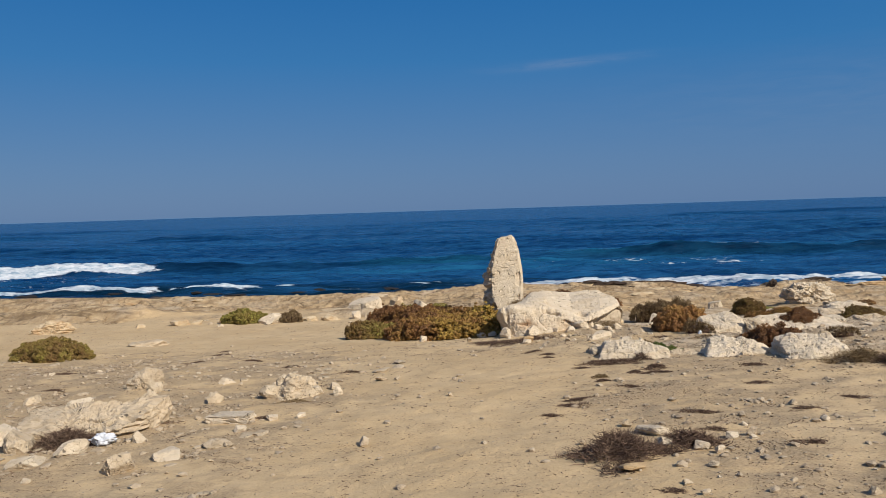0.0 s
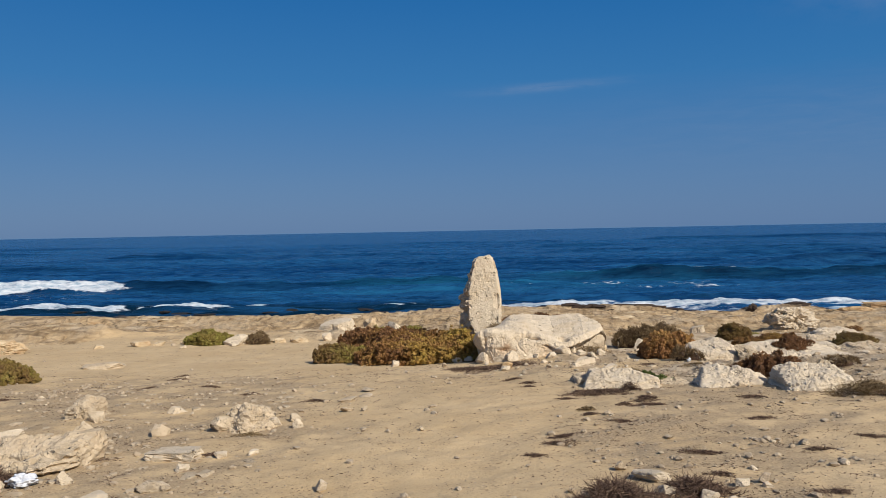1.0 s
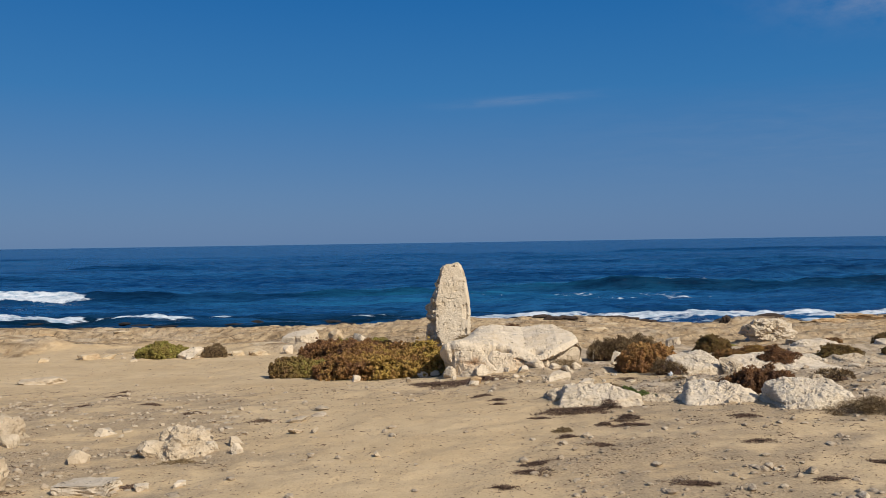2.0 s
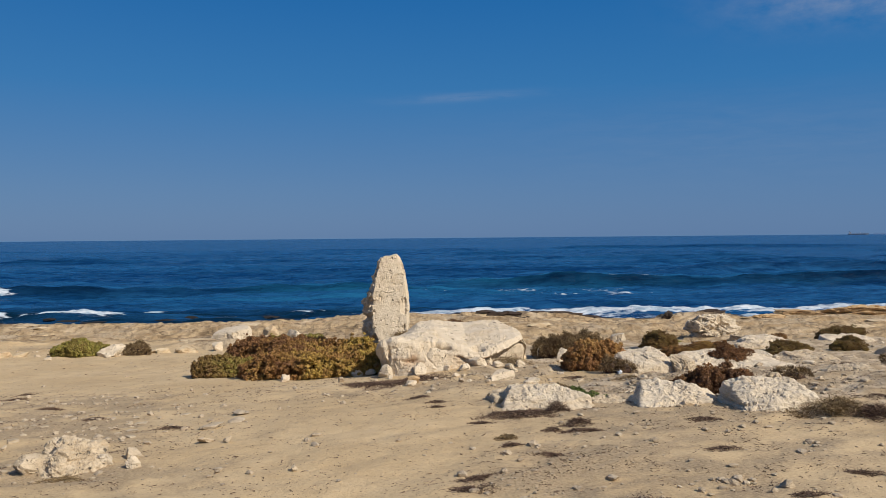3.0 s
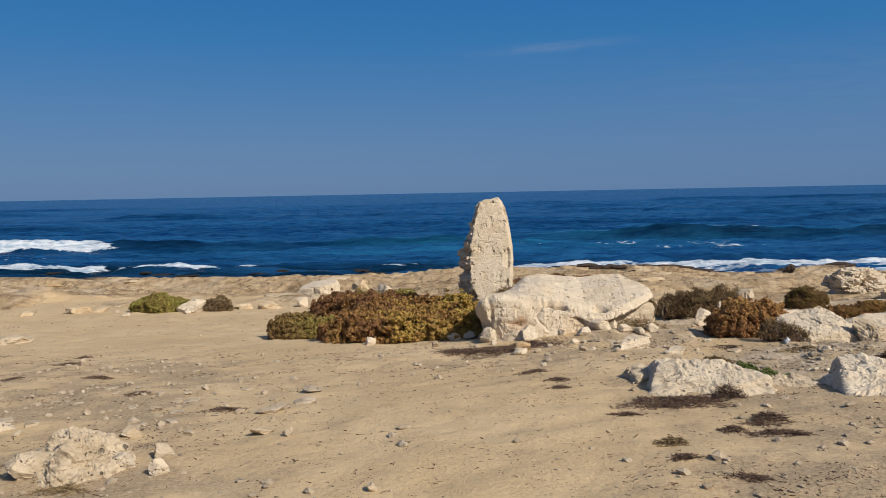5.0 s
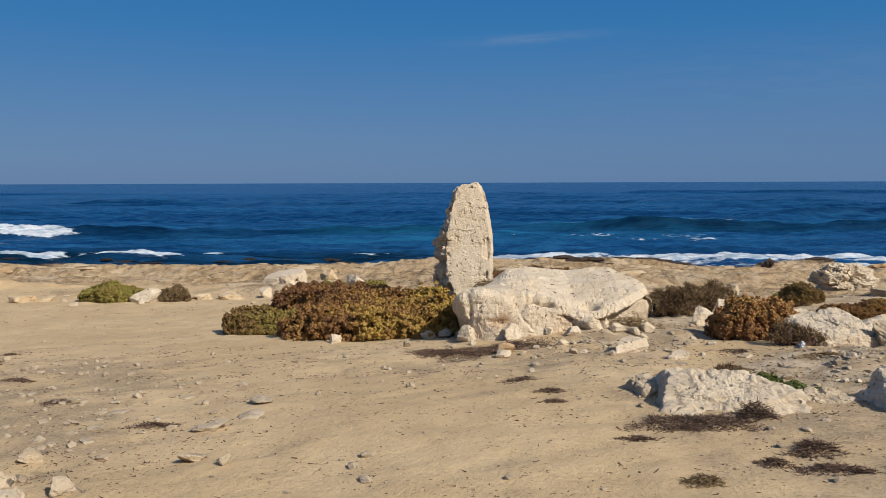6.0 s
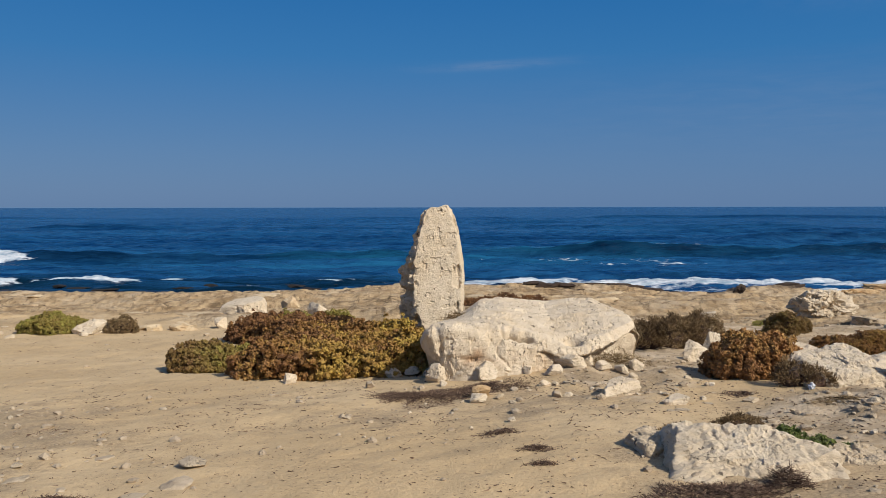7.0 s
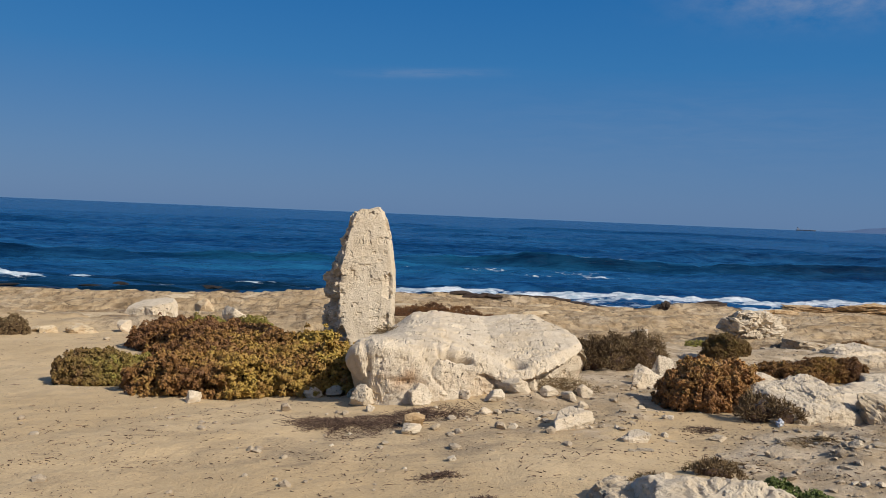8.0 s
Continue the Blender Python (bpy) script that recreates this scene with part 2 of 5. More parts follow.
def ground_material():
    mat, n, bsdf, t = material("sandy_ground")
    p = n("ShaderNodeNewGeometry").outputs["Position"]
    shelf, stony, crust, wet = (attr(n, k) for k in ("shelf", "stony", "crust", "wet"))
    big, mid, fine = noise_at(n, p, 0.45), noise_at(n, p, 3.2, 6), noise_at(n, p, 42.0, 4, 0.7)
    speck = noise_at(n, p, 130.0, 2, 0.6)
    sand = mix(n, span(n, big, 0.35, 0.65), (0.485, 0.347, 0.188), (0.555, 0.41, 0.236))
    sand = mix(n, span(n, mid, 0.42, 0.70, 0, 0.45), sand, (0.42, 0.295, 0.155))
    sand = mix(n, span(n, fine, 0.52, 0.74, 0, 0.35), sand, (0.62, 0.48, 0.31))
    sand = mix(n, span(n, fine, 0.46, 0.30, 0, 0.45), sand, (0.33, 0.225, 0.12))
    grit = mix(n, span(n, fine, 0.35, 0.62), (0.235, 0.168, 0.098), (0.44, 0.33, 0.20))
    grit = mix(n, span(n, speck, 0.60, 0.70), grit, (0.07, 0.05, 0.035))
    fleck = noise_at(n, n("ShaderNodeMapping", {"Vector": p, "Scale": (0.6, 1.0, 1.0)}).outputs[0], 55.0, 2, 0.5)
    sand = mix(n, m(n, "MULTIPLY", span(n, fleck, 0.64, 0.69), span(n, noise_at(n, p, 1.6, 4), 0.40, 0.58), clamp=True), sand, (0.12, 0.08, 0.05))
    smudge = noise_at(n, n("ShaderNodeMapping", {"Vector": p, "Scale": (1.0, 2.2, 1.0)}).outputs[0], 2.3, 7, 0.68, 0.4)
    smudge = m(n, "MULTIPLY", span(n, smudge, 0.56, 0.68), span(n, crust, 0.05, 0.45, 0.10, 0.8), clamp=True)
    sand = mix(n, smudge, sand, (0.17, 0.118, 0.075))
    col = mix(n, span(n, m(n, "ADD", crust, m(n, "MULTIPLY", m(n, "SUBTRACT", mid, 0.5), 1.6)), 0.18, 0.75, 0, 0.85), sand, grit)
    lime = mix(n, span(n, mid, 0.40, 0.60), (0.33, 0.245, 0.15), (0.57, 0.45, 0.31))
    lime = mix(n, span(n, noise_at(n, n("ShaderNodeMapping", {"Vector": p, "Scale": (0.6, 1.3, 1.0)}).outputs[0], 1.5, 6, 0.68), 0.50, 0.60, 0, 0.8), lime, grit)
    lime = mix(n, span(n, fine, 0.56, 0.70, 0, 0.6), lime, (0.17, 0.14, 0.11))
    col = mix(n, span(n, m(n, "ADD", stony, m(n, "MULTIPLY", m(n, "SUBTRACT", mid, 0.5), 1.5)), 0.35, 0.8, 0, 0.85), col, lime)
    ochre = mix(n, span(n, mid, 0.38, 0.62), (0.38, 0.26, 0.14), (0.58, 0.425, 0.25))
    ochre = mix(n, span(n, noise_at(n, p, 0.7, 6, 0.65), 0.5, 0.64, 0, 0.75), ochre, (0.60, 0.475, 0.325))
    cracks = n("ShaderNodeTexVoronoi", {"Vector": n("ShaderNodeMapping", {"Vector": p, "Scale": (0.45, 1.3, 1.3)}).outputs[0], "Scale": 1.3, "Randomness": 1.0}, feature="DISTANCE_TO_EDGE").outputs["Distance"]
    ochre = mix(n, m(n, "MULTIPLY", span(n, cracks, 0.0, 0.05, 0.8, 0.0), span(n, noise_at(n, p, 0.9, 4), 0.45, 0.60), clamp=True), ochre, (0.09, 0.06, 0.035))
    pock_shade = noise_at(n, n("ShaderNodeMapping", {"Vector": p, "Scale": (1.5, 0.5, 1.0)}).outputs[0], 3.2, 7, 0.72)
    lines = noise_at(n, n("ShaderNodeMapping", {"Vector": p, "Scale": (0.16, 0.8, 1.0)}).outputs[0], 1.0, 7, 0.72)
    # the shadows under small ledges are painted as dark lines
    ochre = mix(n, span(n, lines, 0.56, 0.62, 0, 0.65), ochre, (0.22, 0.145, 0.075))
    # pocks: the shade of fine relief goes into the colour too
    ochre = mix(n, span(n, pock_shade, 0.53, 0.64, 0, 0.75), ochre, (0.16, 0.105, 0.06))
    ochre = mix(n, span(n, fine, 0.58, 0.72, 0, 0.5), ochre, (0.14, 0.09, 0.05))
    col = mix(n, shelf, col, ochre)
    col = mix(n, wet, col, (0.020, 0.015, 0.012))
    t.links.new(col, bsdf.inputs["Base Color"])
    t.links.new(span(n, wet, 0, 1, 0.92, 0.35), bsdf.inputs["Roughness"])
    bsdf.inputs["Specular IOR Level"].default_value = 0.25
    h = m(n, "ADD", m(n, "MULTIPLY", fine, 0.45), m(n, "ADD", m(n, "MULTIPLY", noise_at(n, p, 11.0, 4, 0.6), 0.9), m(n, "MULTIPLY", speck, 0.2)))
    crag = m(n, "MULTIPLY", noise_at(n, n("ShaderNodeMapping", {"Vector": p, "Scale": (0.6, 1.0, 1.0)}).outputs[0], 2.4, 8, 0.72), m(n, "MAXIMUM", shelf, m(n, "MULTIPLY", stony, 0.35)))
    t.links.new(bump(n, h, 0.7, 0.025, bump(n, crag, 1.0, 0.26)), bsdf.inputs["Normal"])
    return mat


def rock_material(name, pale, tan, dark, pits=0.5, stain=(0.42, 0.27, 0.14), stains=0.4):
    mat, n, bsdf, t = material(name)
    p = n("ShaderNodeNewGeometry").outputs["Position"]
    pick = n("ShaderNodeObjectInfo").outputs["Random"]
    big, mid, fine = noise_at(n, p, 1.7, 5), noise_at(n, p, 7.0, 7, 0.62), noise_at(n, p, 60.0, 4, 0.65)
    col = mix(n, span(n, mid, 0.34, 0.60), tan, pale)
    col = mix(n, span(n, big, 0.50, 0.70, 0, stains), col, stain)
    col = mix(n, attr(n, "stain"), col, (0.40, 0.235, 0.12))
    warp = n("ShaderNodeTexNoise", {"Vector": p, "Scale": 14.0, "Detail": 3.0}).outputs["Color"]
    warped = n("ShaderNodeVectorMath", {0: p, 1: n("ShaderNodeVectorMath", {0: warp, 1: (0.09, 0.09, 0.09)}, operation="MULTIPLY").outputs[0]}).outputs[0]

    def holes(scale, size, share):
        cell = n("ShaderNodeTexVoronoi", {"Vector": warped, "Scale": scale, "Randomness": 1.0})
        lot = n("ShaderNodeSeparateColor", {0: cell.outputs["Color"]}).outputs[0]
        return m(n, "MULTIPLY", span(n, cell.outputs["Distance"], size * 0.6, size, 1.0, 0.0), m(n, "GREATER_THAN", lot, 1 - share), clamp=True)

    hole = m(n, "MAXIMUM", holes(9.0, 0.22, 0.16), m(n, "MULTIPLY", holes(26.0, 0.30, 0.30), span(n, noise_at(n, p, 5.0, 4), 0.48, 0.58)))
    # the dark of the pits is shade put into the colour, besides the bump
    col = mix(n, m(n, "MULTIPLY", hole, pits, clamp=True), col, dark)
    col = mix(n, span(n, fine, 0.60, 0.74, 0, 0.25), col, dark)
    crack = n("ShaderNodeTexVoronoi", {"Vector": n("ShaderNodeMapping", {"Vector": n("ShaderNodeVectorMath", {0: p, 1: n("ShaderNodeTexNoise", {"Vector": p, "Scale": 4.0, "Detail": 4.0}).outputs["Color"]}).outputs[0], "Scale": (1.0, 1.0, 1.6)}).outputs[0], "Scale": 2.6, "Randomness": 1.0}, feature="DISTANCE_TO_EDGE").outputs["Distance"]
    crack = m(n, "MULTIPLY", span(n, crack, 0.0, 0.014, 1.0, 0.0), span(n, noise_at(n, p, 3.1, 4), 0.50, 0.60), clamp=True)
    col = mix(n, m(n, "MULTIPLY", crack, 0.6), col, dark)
    col = mix(n, 1.0, col, ramp(n, pick, [(0, 0.88), (1, 1.06)]), "MULTIPLY")
    t.links.new(col, bsdf.inputs["Base Color"])
    bsdf.inputs["Roughness"].default_value = 0.93
    bsdf.inputs["Specular IOR Level"].default_value = 0.2
    h = m(n, "SUBTRACT", m(n, "ADD", m(n, "MULTIPLY", mid, 0.5), m(n, "ADD", m(n, "MULTIPLY", fine, 0.35), m(n, "MULTIPLY", noise_at(n, n("ShaderNodeMapping", {"Vector": p, "Scale": (1.0, 1.0, 1.5)}).outputs[0], 16.0, 8, 0.76), 1.3))), m(n, "ADD", m(n, "MULTIPLY", hole, 1.2), m(n, "MULTIPLY", crack, 1.0)))
    t.links.new(bump(n, h, 0.8, 0.022), bsdf.inputs["Normal"])
    return mat


def leaf_material(name, stops, gloss=0.6):
    """Leaves and twigs, coloured clump by clump through the 'tint' value."""
    mat, n, bsdf, t = material(name)
    p = n("ShaderNodeNewGeometry").outputs["Position"]
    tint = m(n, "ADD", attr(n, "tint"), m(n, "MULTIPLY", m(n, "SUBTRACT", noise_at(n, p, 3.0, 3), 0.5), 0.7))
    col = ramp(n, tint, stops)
    col = mix(n, span(n, noise_at(n, p, 70.0, 3), 0.45, 0.75, 0, 0.35), col, tuple(0.4 * c for c in stops[0][1]))
    t.links.new(col, bsdf.inputs["Base Color"])
    bsdf.inputs["Roughness"].default_value = gloss
    bsdf.inputs["Specular IOR Level"].default_value = 0.25
    return mat


def sea_material():
    mat, n, bsdf, t = material("sea_water")
    p = n("ShaderNodeNewGeometry").outputs["Position"]
    flat = n("ShaderNodeMapping", {"Vector": p, "Scale": (0.35, 1.0, 0.3)}).outputs[0]
    foam, shoal, steep = attr(n, "foam"), attr(n, "shoal"), attr(n, "face")
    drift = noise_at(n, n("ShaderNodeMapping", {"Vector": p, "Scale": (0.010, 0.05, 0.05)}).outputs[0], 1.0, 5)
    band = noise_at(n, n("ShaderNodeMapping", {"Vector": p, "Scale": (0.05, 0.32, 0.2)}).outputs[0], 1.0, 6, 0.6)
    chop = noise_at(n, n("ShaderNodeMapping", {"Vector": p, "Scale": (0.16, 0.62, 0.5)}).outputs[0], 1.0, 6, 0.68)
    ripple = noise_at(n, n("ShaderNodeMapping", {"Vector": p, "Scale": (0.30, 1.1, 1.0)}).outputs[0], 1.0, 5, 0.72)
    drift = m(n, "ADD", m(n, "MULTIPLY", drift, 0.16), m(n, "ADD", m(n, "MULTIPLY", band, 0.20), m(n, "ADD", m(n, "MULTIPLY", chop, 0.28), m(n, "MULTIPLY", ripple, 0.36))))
    # water tone, with the sheen and dark of ripples put into the colour
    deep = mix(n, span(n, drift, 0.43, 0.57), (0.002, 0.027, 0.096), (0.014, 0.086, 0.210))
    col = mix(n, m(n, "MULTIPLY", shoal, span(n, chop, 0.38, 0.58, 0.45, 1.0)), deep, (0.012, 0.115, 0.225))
    col = mix(n, attr(n, "reef"), col, (0.002, 0.014, 0.030))
    # shade of the wave faces, put into the water colour as near-black
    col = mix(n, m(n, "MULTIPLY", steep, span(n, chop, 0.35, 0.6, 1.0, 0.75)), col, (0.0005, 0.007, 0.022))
    lace = n("ShaderNodeTexVoronoi", {"Vector": n("ShaderNodeMapping", {"Vector": p, "Scale": (0.6, 1.0, 0.6)}).outputs[0], "Scale": 1.7, "Randomness": 1.0}, feature="DISTANCE_TO_EDGE").outputs["Distance"]
    lace = m(n, "ADD", span(n, lace, 0.0, 0.30, 0.22, -0.30), m(n, "MULTIPLY", m(n, "SUBTRACT", noise_at(n, p, 2.6, 6, 0.7), 0.5), 1.5))
    white = span(n, m(n, "ADD", m(n, "MULTIPLY", foam, 1.5), m(n, "MULTIPLY", lace, 0.85)), 0.62, 0.95)
    white = m(n, "MULTIPLY", white, span(n, foam, 0.03, 0.22), clamp=True)
    col = mix(n, white, col, mix(n, span(n, noise_at(n, n("ShaderNodeMapping", {"Vector": p, "Scale": (0.6, 0.8, 2.5)}).outputs[0], 1.6, 6, 0.7), 0.38, 0.58), (0.26, 0.35, 0.43), (0.60, 0.63, 0.66)))
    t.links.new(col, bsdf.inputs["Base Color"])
    t.links.new(span(n, white, 0, 1, 0.22, 0.8), bsdf.inputs["Roughness"])
    bsdf.inputs["Specular IOR Level"].default_value = 0.06
    bsdf.inputs["IOR"].default_value = 1.33
    h = m(n, "ADD", m(n, "MULTIPLY", noise_at(n, flat, 0.55, 7, 0.66), 1.0), m(n, "MULTIPLY", noise_at(n, flat, 3.0, 5, 0.65), 0.3))
    t.links.new(bump(n, h, 1.0, 0.5), bsdf.inputs["Normal"])
    return mat


def plain_material(name, a, b, scale=8.0, rough=0.8, relief=0.3):
    mat, n, bsdf, t = material(name)
    p = n("ShaderNodeNewGeometry").outputs["Position"]
    v = noise_at(n, p, scale, 5)
    t.links.new(mix(n, span(n, v, 0.35, 0.65), a, b), bsdf.inputs["Base Color"])
    bsdf.inputs["Roughness"].default_value = rough
    t.links.new(bump(n, v, relief, 0.01), bsdf.inputs["Normal"])
    return mat


SAND = ground_material()
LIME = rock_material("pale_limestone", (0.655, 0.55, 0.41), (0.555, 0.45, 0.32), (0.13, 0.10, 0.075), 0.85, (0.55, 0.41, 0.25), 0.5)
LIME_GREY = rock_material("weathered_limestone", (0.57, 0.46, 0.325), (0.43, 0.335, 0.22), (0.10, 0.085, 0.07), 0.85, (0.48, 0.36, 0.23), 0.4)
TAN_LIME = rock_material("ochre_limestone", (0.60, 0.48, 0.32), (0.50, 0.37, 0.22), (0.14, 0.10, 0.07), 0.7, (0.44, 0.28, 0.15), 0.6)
TAN = rock_material("ochre_sandstone", (0.56, 0.40, 0.225), (0.40, 0.26, 0.13), (0.10, 0.06, 0.035), 0.6, (0.30, 0.16, 0.075), 0.5)
WET = rock_material("wet_dark_rock", (0.06, 0.042, 0.03), (0.035, 0.024, 0.018), (0.012, 0.009, 0.007), 0.5, (0.09, 0.05, 0.03), 0.5)
REEF = rock_material("black_reef_rock", (0.026, 0.022, 0.02), (0.016, 0.014, 0.013), (0.008, 0.007, 0.006), 0.5, (0.03, 0.022, 0.017), 0.4)
RUSSET = leaf_material("russet_succulent_leaves", [(0.0, (0.157, 0.074, 0.030)), (0.35, (0.252, 0.129, 0.040)), (0.6, (0.319, 0.196, 0.047)), (0.8, (0.381, 0.252, 0.053)), (1.0, (0.426, 0.297, 0.062))])
OLIVE = leaf_material("olive_green_leaves", [(0.0, (0.162, 0.092, 0.034)), (0.4, (0.213, 0.151, 0.040)), (0.7, (0.241, 0.213, 0.045)), (1.0, (0.336, 0.297, 0.067))])
RUST = leaf_material("rust_brown_leaves", [(0.0, (0.112, 0.054, 0.025)), (0.4, (0.213, 0.099, 0.036)), (0.75, (0.302, 0.146, 0.047)), (1.0, (0.403, 0.235, 0.073))])
DRY = leaf_material("dry_grey_brown_twigs", [(0.0, (0.10, 0.062, 0.030)), (0.5, (0.20, 0.132, 0.064)), (1.0, (0.33, 0.245, 0.13))], 0.85)
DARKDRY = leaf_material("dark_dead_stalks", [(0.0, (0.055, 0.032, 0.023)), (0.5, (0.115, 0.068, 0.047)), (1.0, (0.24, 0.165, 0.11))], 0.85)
GREEN = leaf_material("fresh_green_leaves", [(0.0, (0.055, 0.075, 0.018)), (0.5, (0.11, 0.14, 0.032)), (1.0, (0.19, 0.21, 0.055))])
GRIT = rock_material("tan_grit", (0.52, 0.42, 0.30), (0.38, 0.295, 0.20), (0.15, 0.12, 0.09), 0.3, (0.44, 0.32, 0.2), 0.4)
WATER = sea_material()

# ---- ground and sea ----
ground_x = spread(-15, 17, 0.075, -4400, 4400)
ground_y = np.concatenate([spread(2.5, 20, 0.06, -4400, 19.9), np.arange(20.05, 46, 0.10), np.array([47, 49, 52, 57, 65, 80, 110, 200, 600, 4900.0])])
GROUND_Z = land(*np.meshgrid(ground_x, ground_y))


def lie(x, y):
    """Height of the ground sheet under (x, y)."""
    x, y = np.asarray(x, float), np.asarray(y, float)
    i = np.clip(np.searchsorted(ground_x, x) - 1, 0, len(ground_x) - 2)
    j = np.clip(np.searchsorted(ground_y, y) - 1, 0, len(ground_y) - 2)
    u = (x - ground_x[i]) / (ground_x[i + 1] - ground_x[i])
    v = (y - ground_y[j]) / (ground_y[j + 1] - ground_y[j])
    return (GROUND_Z[j, i] * (1 - u) + GROUND_Z[j, i + 1] * u) * (1 - v) + (GROUND_Z[j + 1, i] * (1 - u) + GROUND_Z[j + 1, i + 1] * u) * v


def ground_at(x, y):
    return float(lie(x, y))


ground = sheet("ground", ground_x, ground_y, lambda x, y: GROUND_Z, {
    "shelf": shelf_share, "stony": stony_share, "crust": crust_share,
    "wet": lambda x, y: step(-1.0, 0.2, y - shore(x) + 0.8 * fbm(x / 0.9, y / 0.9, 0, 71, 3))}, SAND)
tagged(ground, "dry sandy ground running down to an ochre limestone shelf", "ground", kind="structure")


def crest(y, at, front, back):
    """Cross-section of a wave: steep towards the land, long towards the sea."""
    d = y - at
    return np.where(d < 0, np.exp(-(d / front) ** 2), np.exp(-(d / back) ** 2))


def face_shade(d, front):
    """Shade painted on the face of a wave: sharp at the crest, fading towards the trough before it."""
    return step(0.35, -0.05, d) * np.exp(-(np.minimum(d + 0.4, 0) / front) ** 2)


def breaker_line(x):
    return 78.0 + 1.6 * grain(x / 16, 0.5, 0, 81) - 0.04 * (x - 20)


def breaker_share(x):
    return step(-4, 14, x) * (0.9 + 0.2 * grain(x / 9, 4.5, 0, 82)) * step(95, 60, x)


def breaker(x, y):
    """The wave that rears up off the right-hand shore, from 0 to 1."""
    return crest(y, breaker_line(x), 1.6, 5.0) * breaker_share(x)


def roller_line(x):
    return 71.5 + 1.2 * grain(x / 12, 1.5, 0, 83) + 0.04 * (x + 40)


def roller_share(x):
    return step(8, -6, x) * (0.85 + 0.3 * grain(x / 7, 2.5, 0, 110))


def left_roller(x, y):
    return crest(y, roller_line(x), 1.5, 4.2) * roller_share(x)


SWELLS = ((98, 0.85, 3.2, 84, 0.05), (112, 0.45, 4, 85, -0.02), (131, 0.75, 4.5, 86, 0.03), (165, 0.7, 6, 87, 0.0), (215, 0.7, 8, 88, 0.0), (300, 0.8, 12, 89, 0.0))


def swells(x, y, dark=False):
    """Low waves one behind another; their height, or where shade is painted on their faces."""
    z = 0.0 * x + 0.0 * y
    for at, tall, wide, seed, lean in SWELLS:
        line = at + lean * x + 3.0 * grain(x / 25, at * 0.1, 0, seed) + 0.5 * grain(x / 4, at, 0, seed + 3)
        share = np.clip(0.55 + 1.1 * grain(x / 22, at * 0.2 + 7, 0, seed + 20), 0.0, 1.3)
        if dark:
            z = np.maximum(z, face_shade(y - line, wide * 0.65) * share)
        else:
            z = z + tall * crest(y, line, wide * 0.6, wide * 1.4) * share
    return z


# where the colour of the sea carries the shade of wave faces
def wave_face_shade(x, y):
    near = face_shade(y - breaker_line(x) - 0.2 * grain(x / 2, 3, 0, 105), 2.6) * breaker_share(x)
    left = face_shade(y - roller_line(x), 2.0) * roller_share(x)
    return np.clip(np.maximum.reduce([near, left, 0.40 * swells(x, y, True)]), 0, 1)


def sea_height(x, y):
    z = SEA_Z + 1.15 * breaker(x, y) + 0.75 * left_roller(x, y) + 1.15 * swells(x, y)
    far = step(900, 150, y)
    z = z + far * (0.20 * fbm(x / 5.0, y / 1.9, 0, 90, 3) + 0.09 * fbm(x / 1.6, y / 0.8, 0, 91, 3))
    white = foam_share(x, y)
    return z + white * step(0.45, 0.9, white) * (0.06 + 0.07 * fbm(x / 0.6, y / 0.5, 0, 92, 4, 0.7))


def foam_share(x, y):
    rough = 0.30 * fbm(x / 2.2, y / 0.9, 0, 93, 4)
    # the roller breaking on the left: white from its crest down to the trough
    line = roller_line(x)
    ends = step(-31.0, -34.0, x + 1.6 * grain(y / 1.5, x / 3, 0, 94))
    left = 0.95 * ends * step(-2.7, -1.7, y - line + 0.8 * grain(x / 3, 1, 0, 107)) * step(0.9, 0.2, y - line)
    apron = 0.20 * step(-26, -33, x) * step(55, 57, y) * step(70, 66, y)
    left2 = 0.82 * step(-14.5, -17.5, x + 1.5 * grain(y, x / 2, 0, 108)) * np.exp(-((y - 54.0 - 0.5 * grain(x / 5, 2, 0, 95)) / 0.9) ** 4)
    left3 = 0.55 * np.exp(-((y - 52.5 - 0.6 * grain(x / 4, 3, 0, 96)) / 0.9) ** 2) * np.exp(-((x + 8) / 7) ** 2) * (0.7 + 0.6 * grain(x / 2, 9, 0, 109))
    # wash running up the shelf on the right
    rim = 54.2 + 0.9 * grain(x / 6, 5, 0, 97) + 0.35 * grain(x / 1.6, 3, 0, 100)
    wash = step(-1.5, 2, x) * step(rim + 0.35, rim - 0.35, y) * (0.48 + 0.42 * np.exp(-((y - rim + 1.5) / 1.4) ** 2) + 0.14 * grain(x / 4, y / 1.5, 0, 98))
    wash = wash * (1 - 0.6 * step(27, 34, x))
    top = y - breaker_line(x)
    lip = 0.75 * np.exp(-((top - 0.15) / 0.5) ** 2) * breaker_share(x) * np.exp(-((x - 21) / 4) ** 2) * np.clip(0.5 + 0.9 * grain(x / 2.5, 6, 0, 106), 0, 1)
    swirl = 0.50 * np.exp(-((x - 6) / 6.5) ** 2 - ((y - 72.0 - 0.15 * (x - 6)) / 1.7) ** 2) + 0.36 * np.exp(-((x - 17) / 8) ** 2 - ((y - 68.0) / 2.6) ** 2)
    fringe = 0.62 * np.exp(-((y - shore(x) - 2.4) / 1.5) ** 2) * (0.55 + 0.6 * grain(x / 3.0, 8, 0, 99))
    total = np.maximum.reduce([left, apron, left2, left3, wash, lip, swirl, fringe])
    return np.clip(total + rough * step(0.05, 0.4, total), 0, 1)


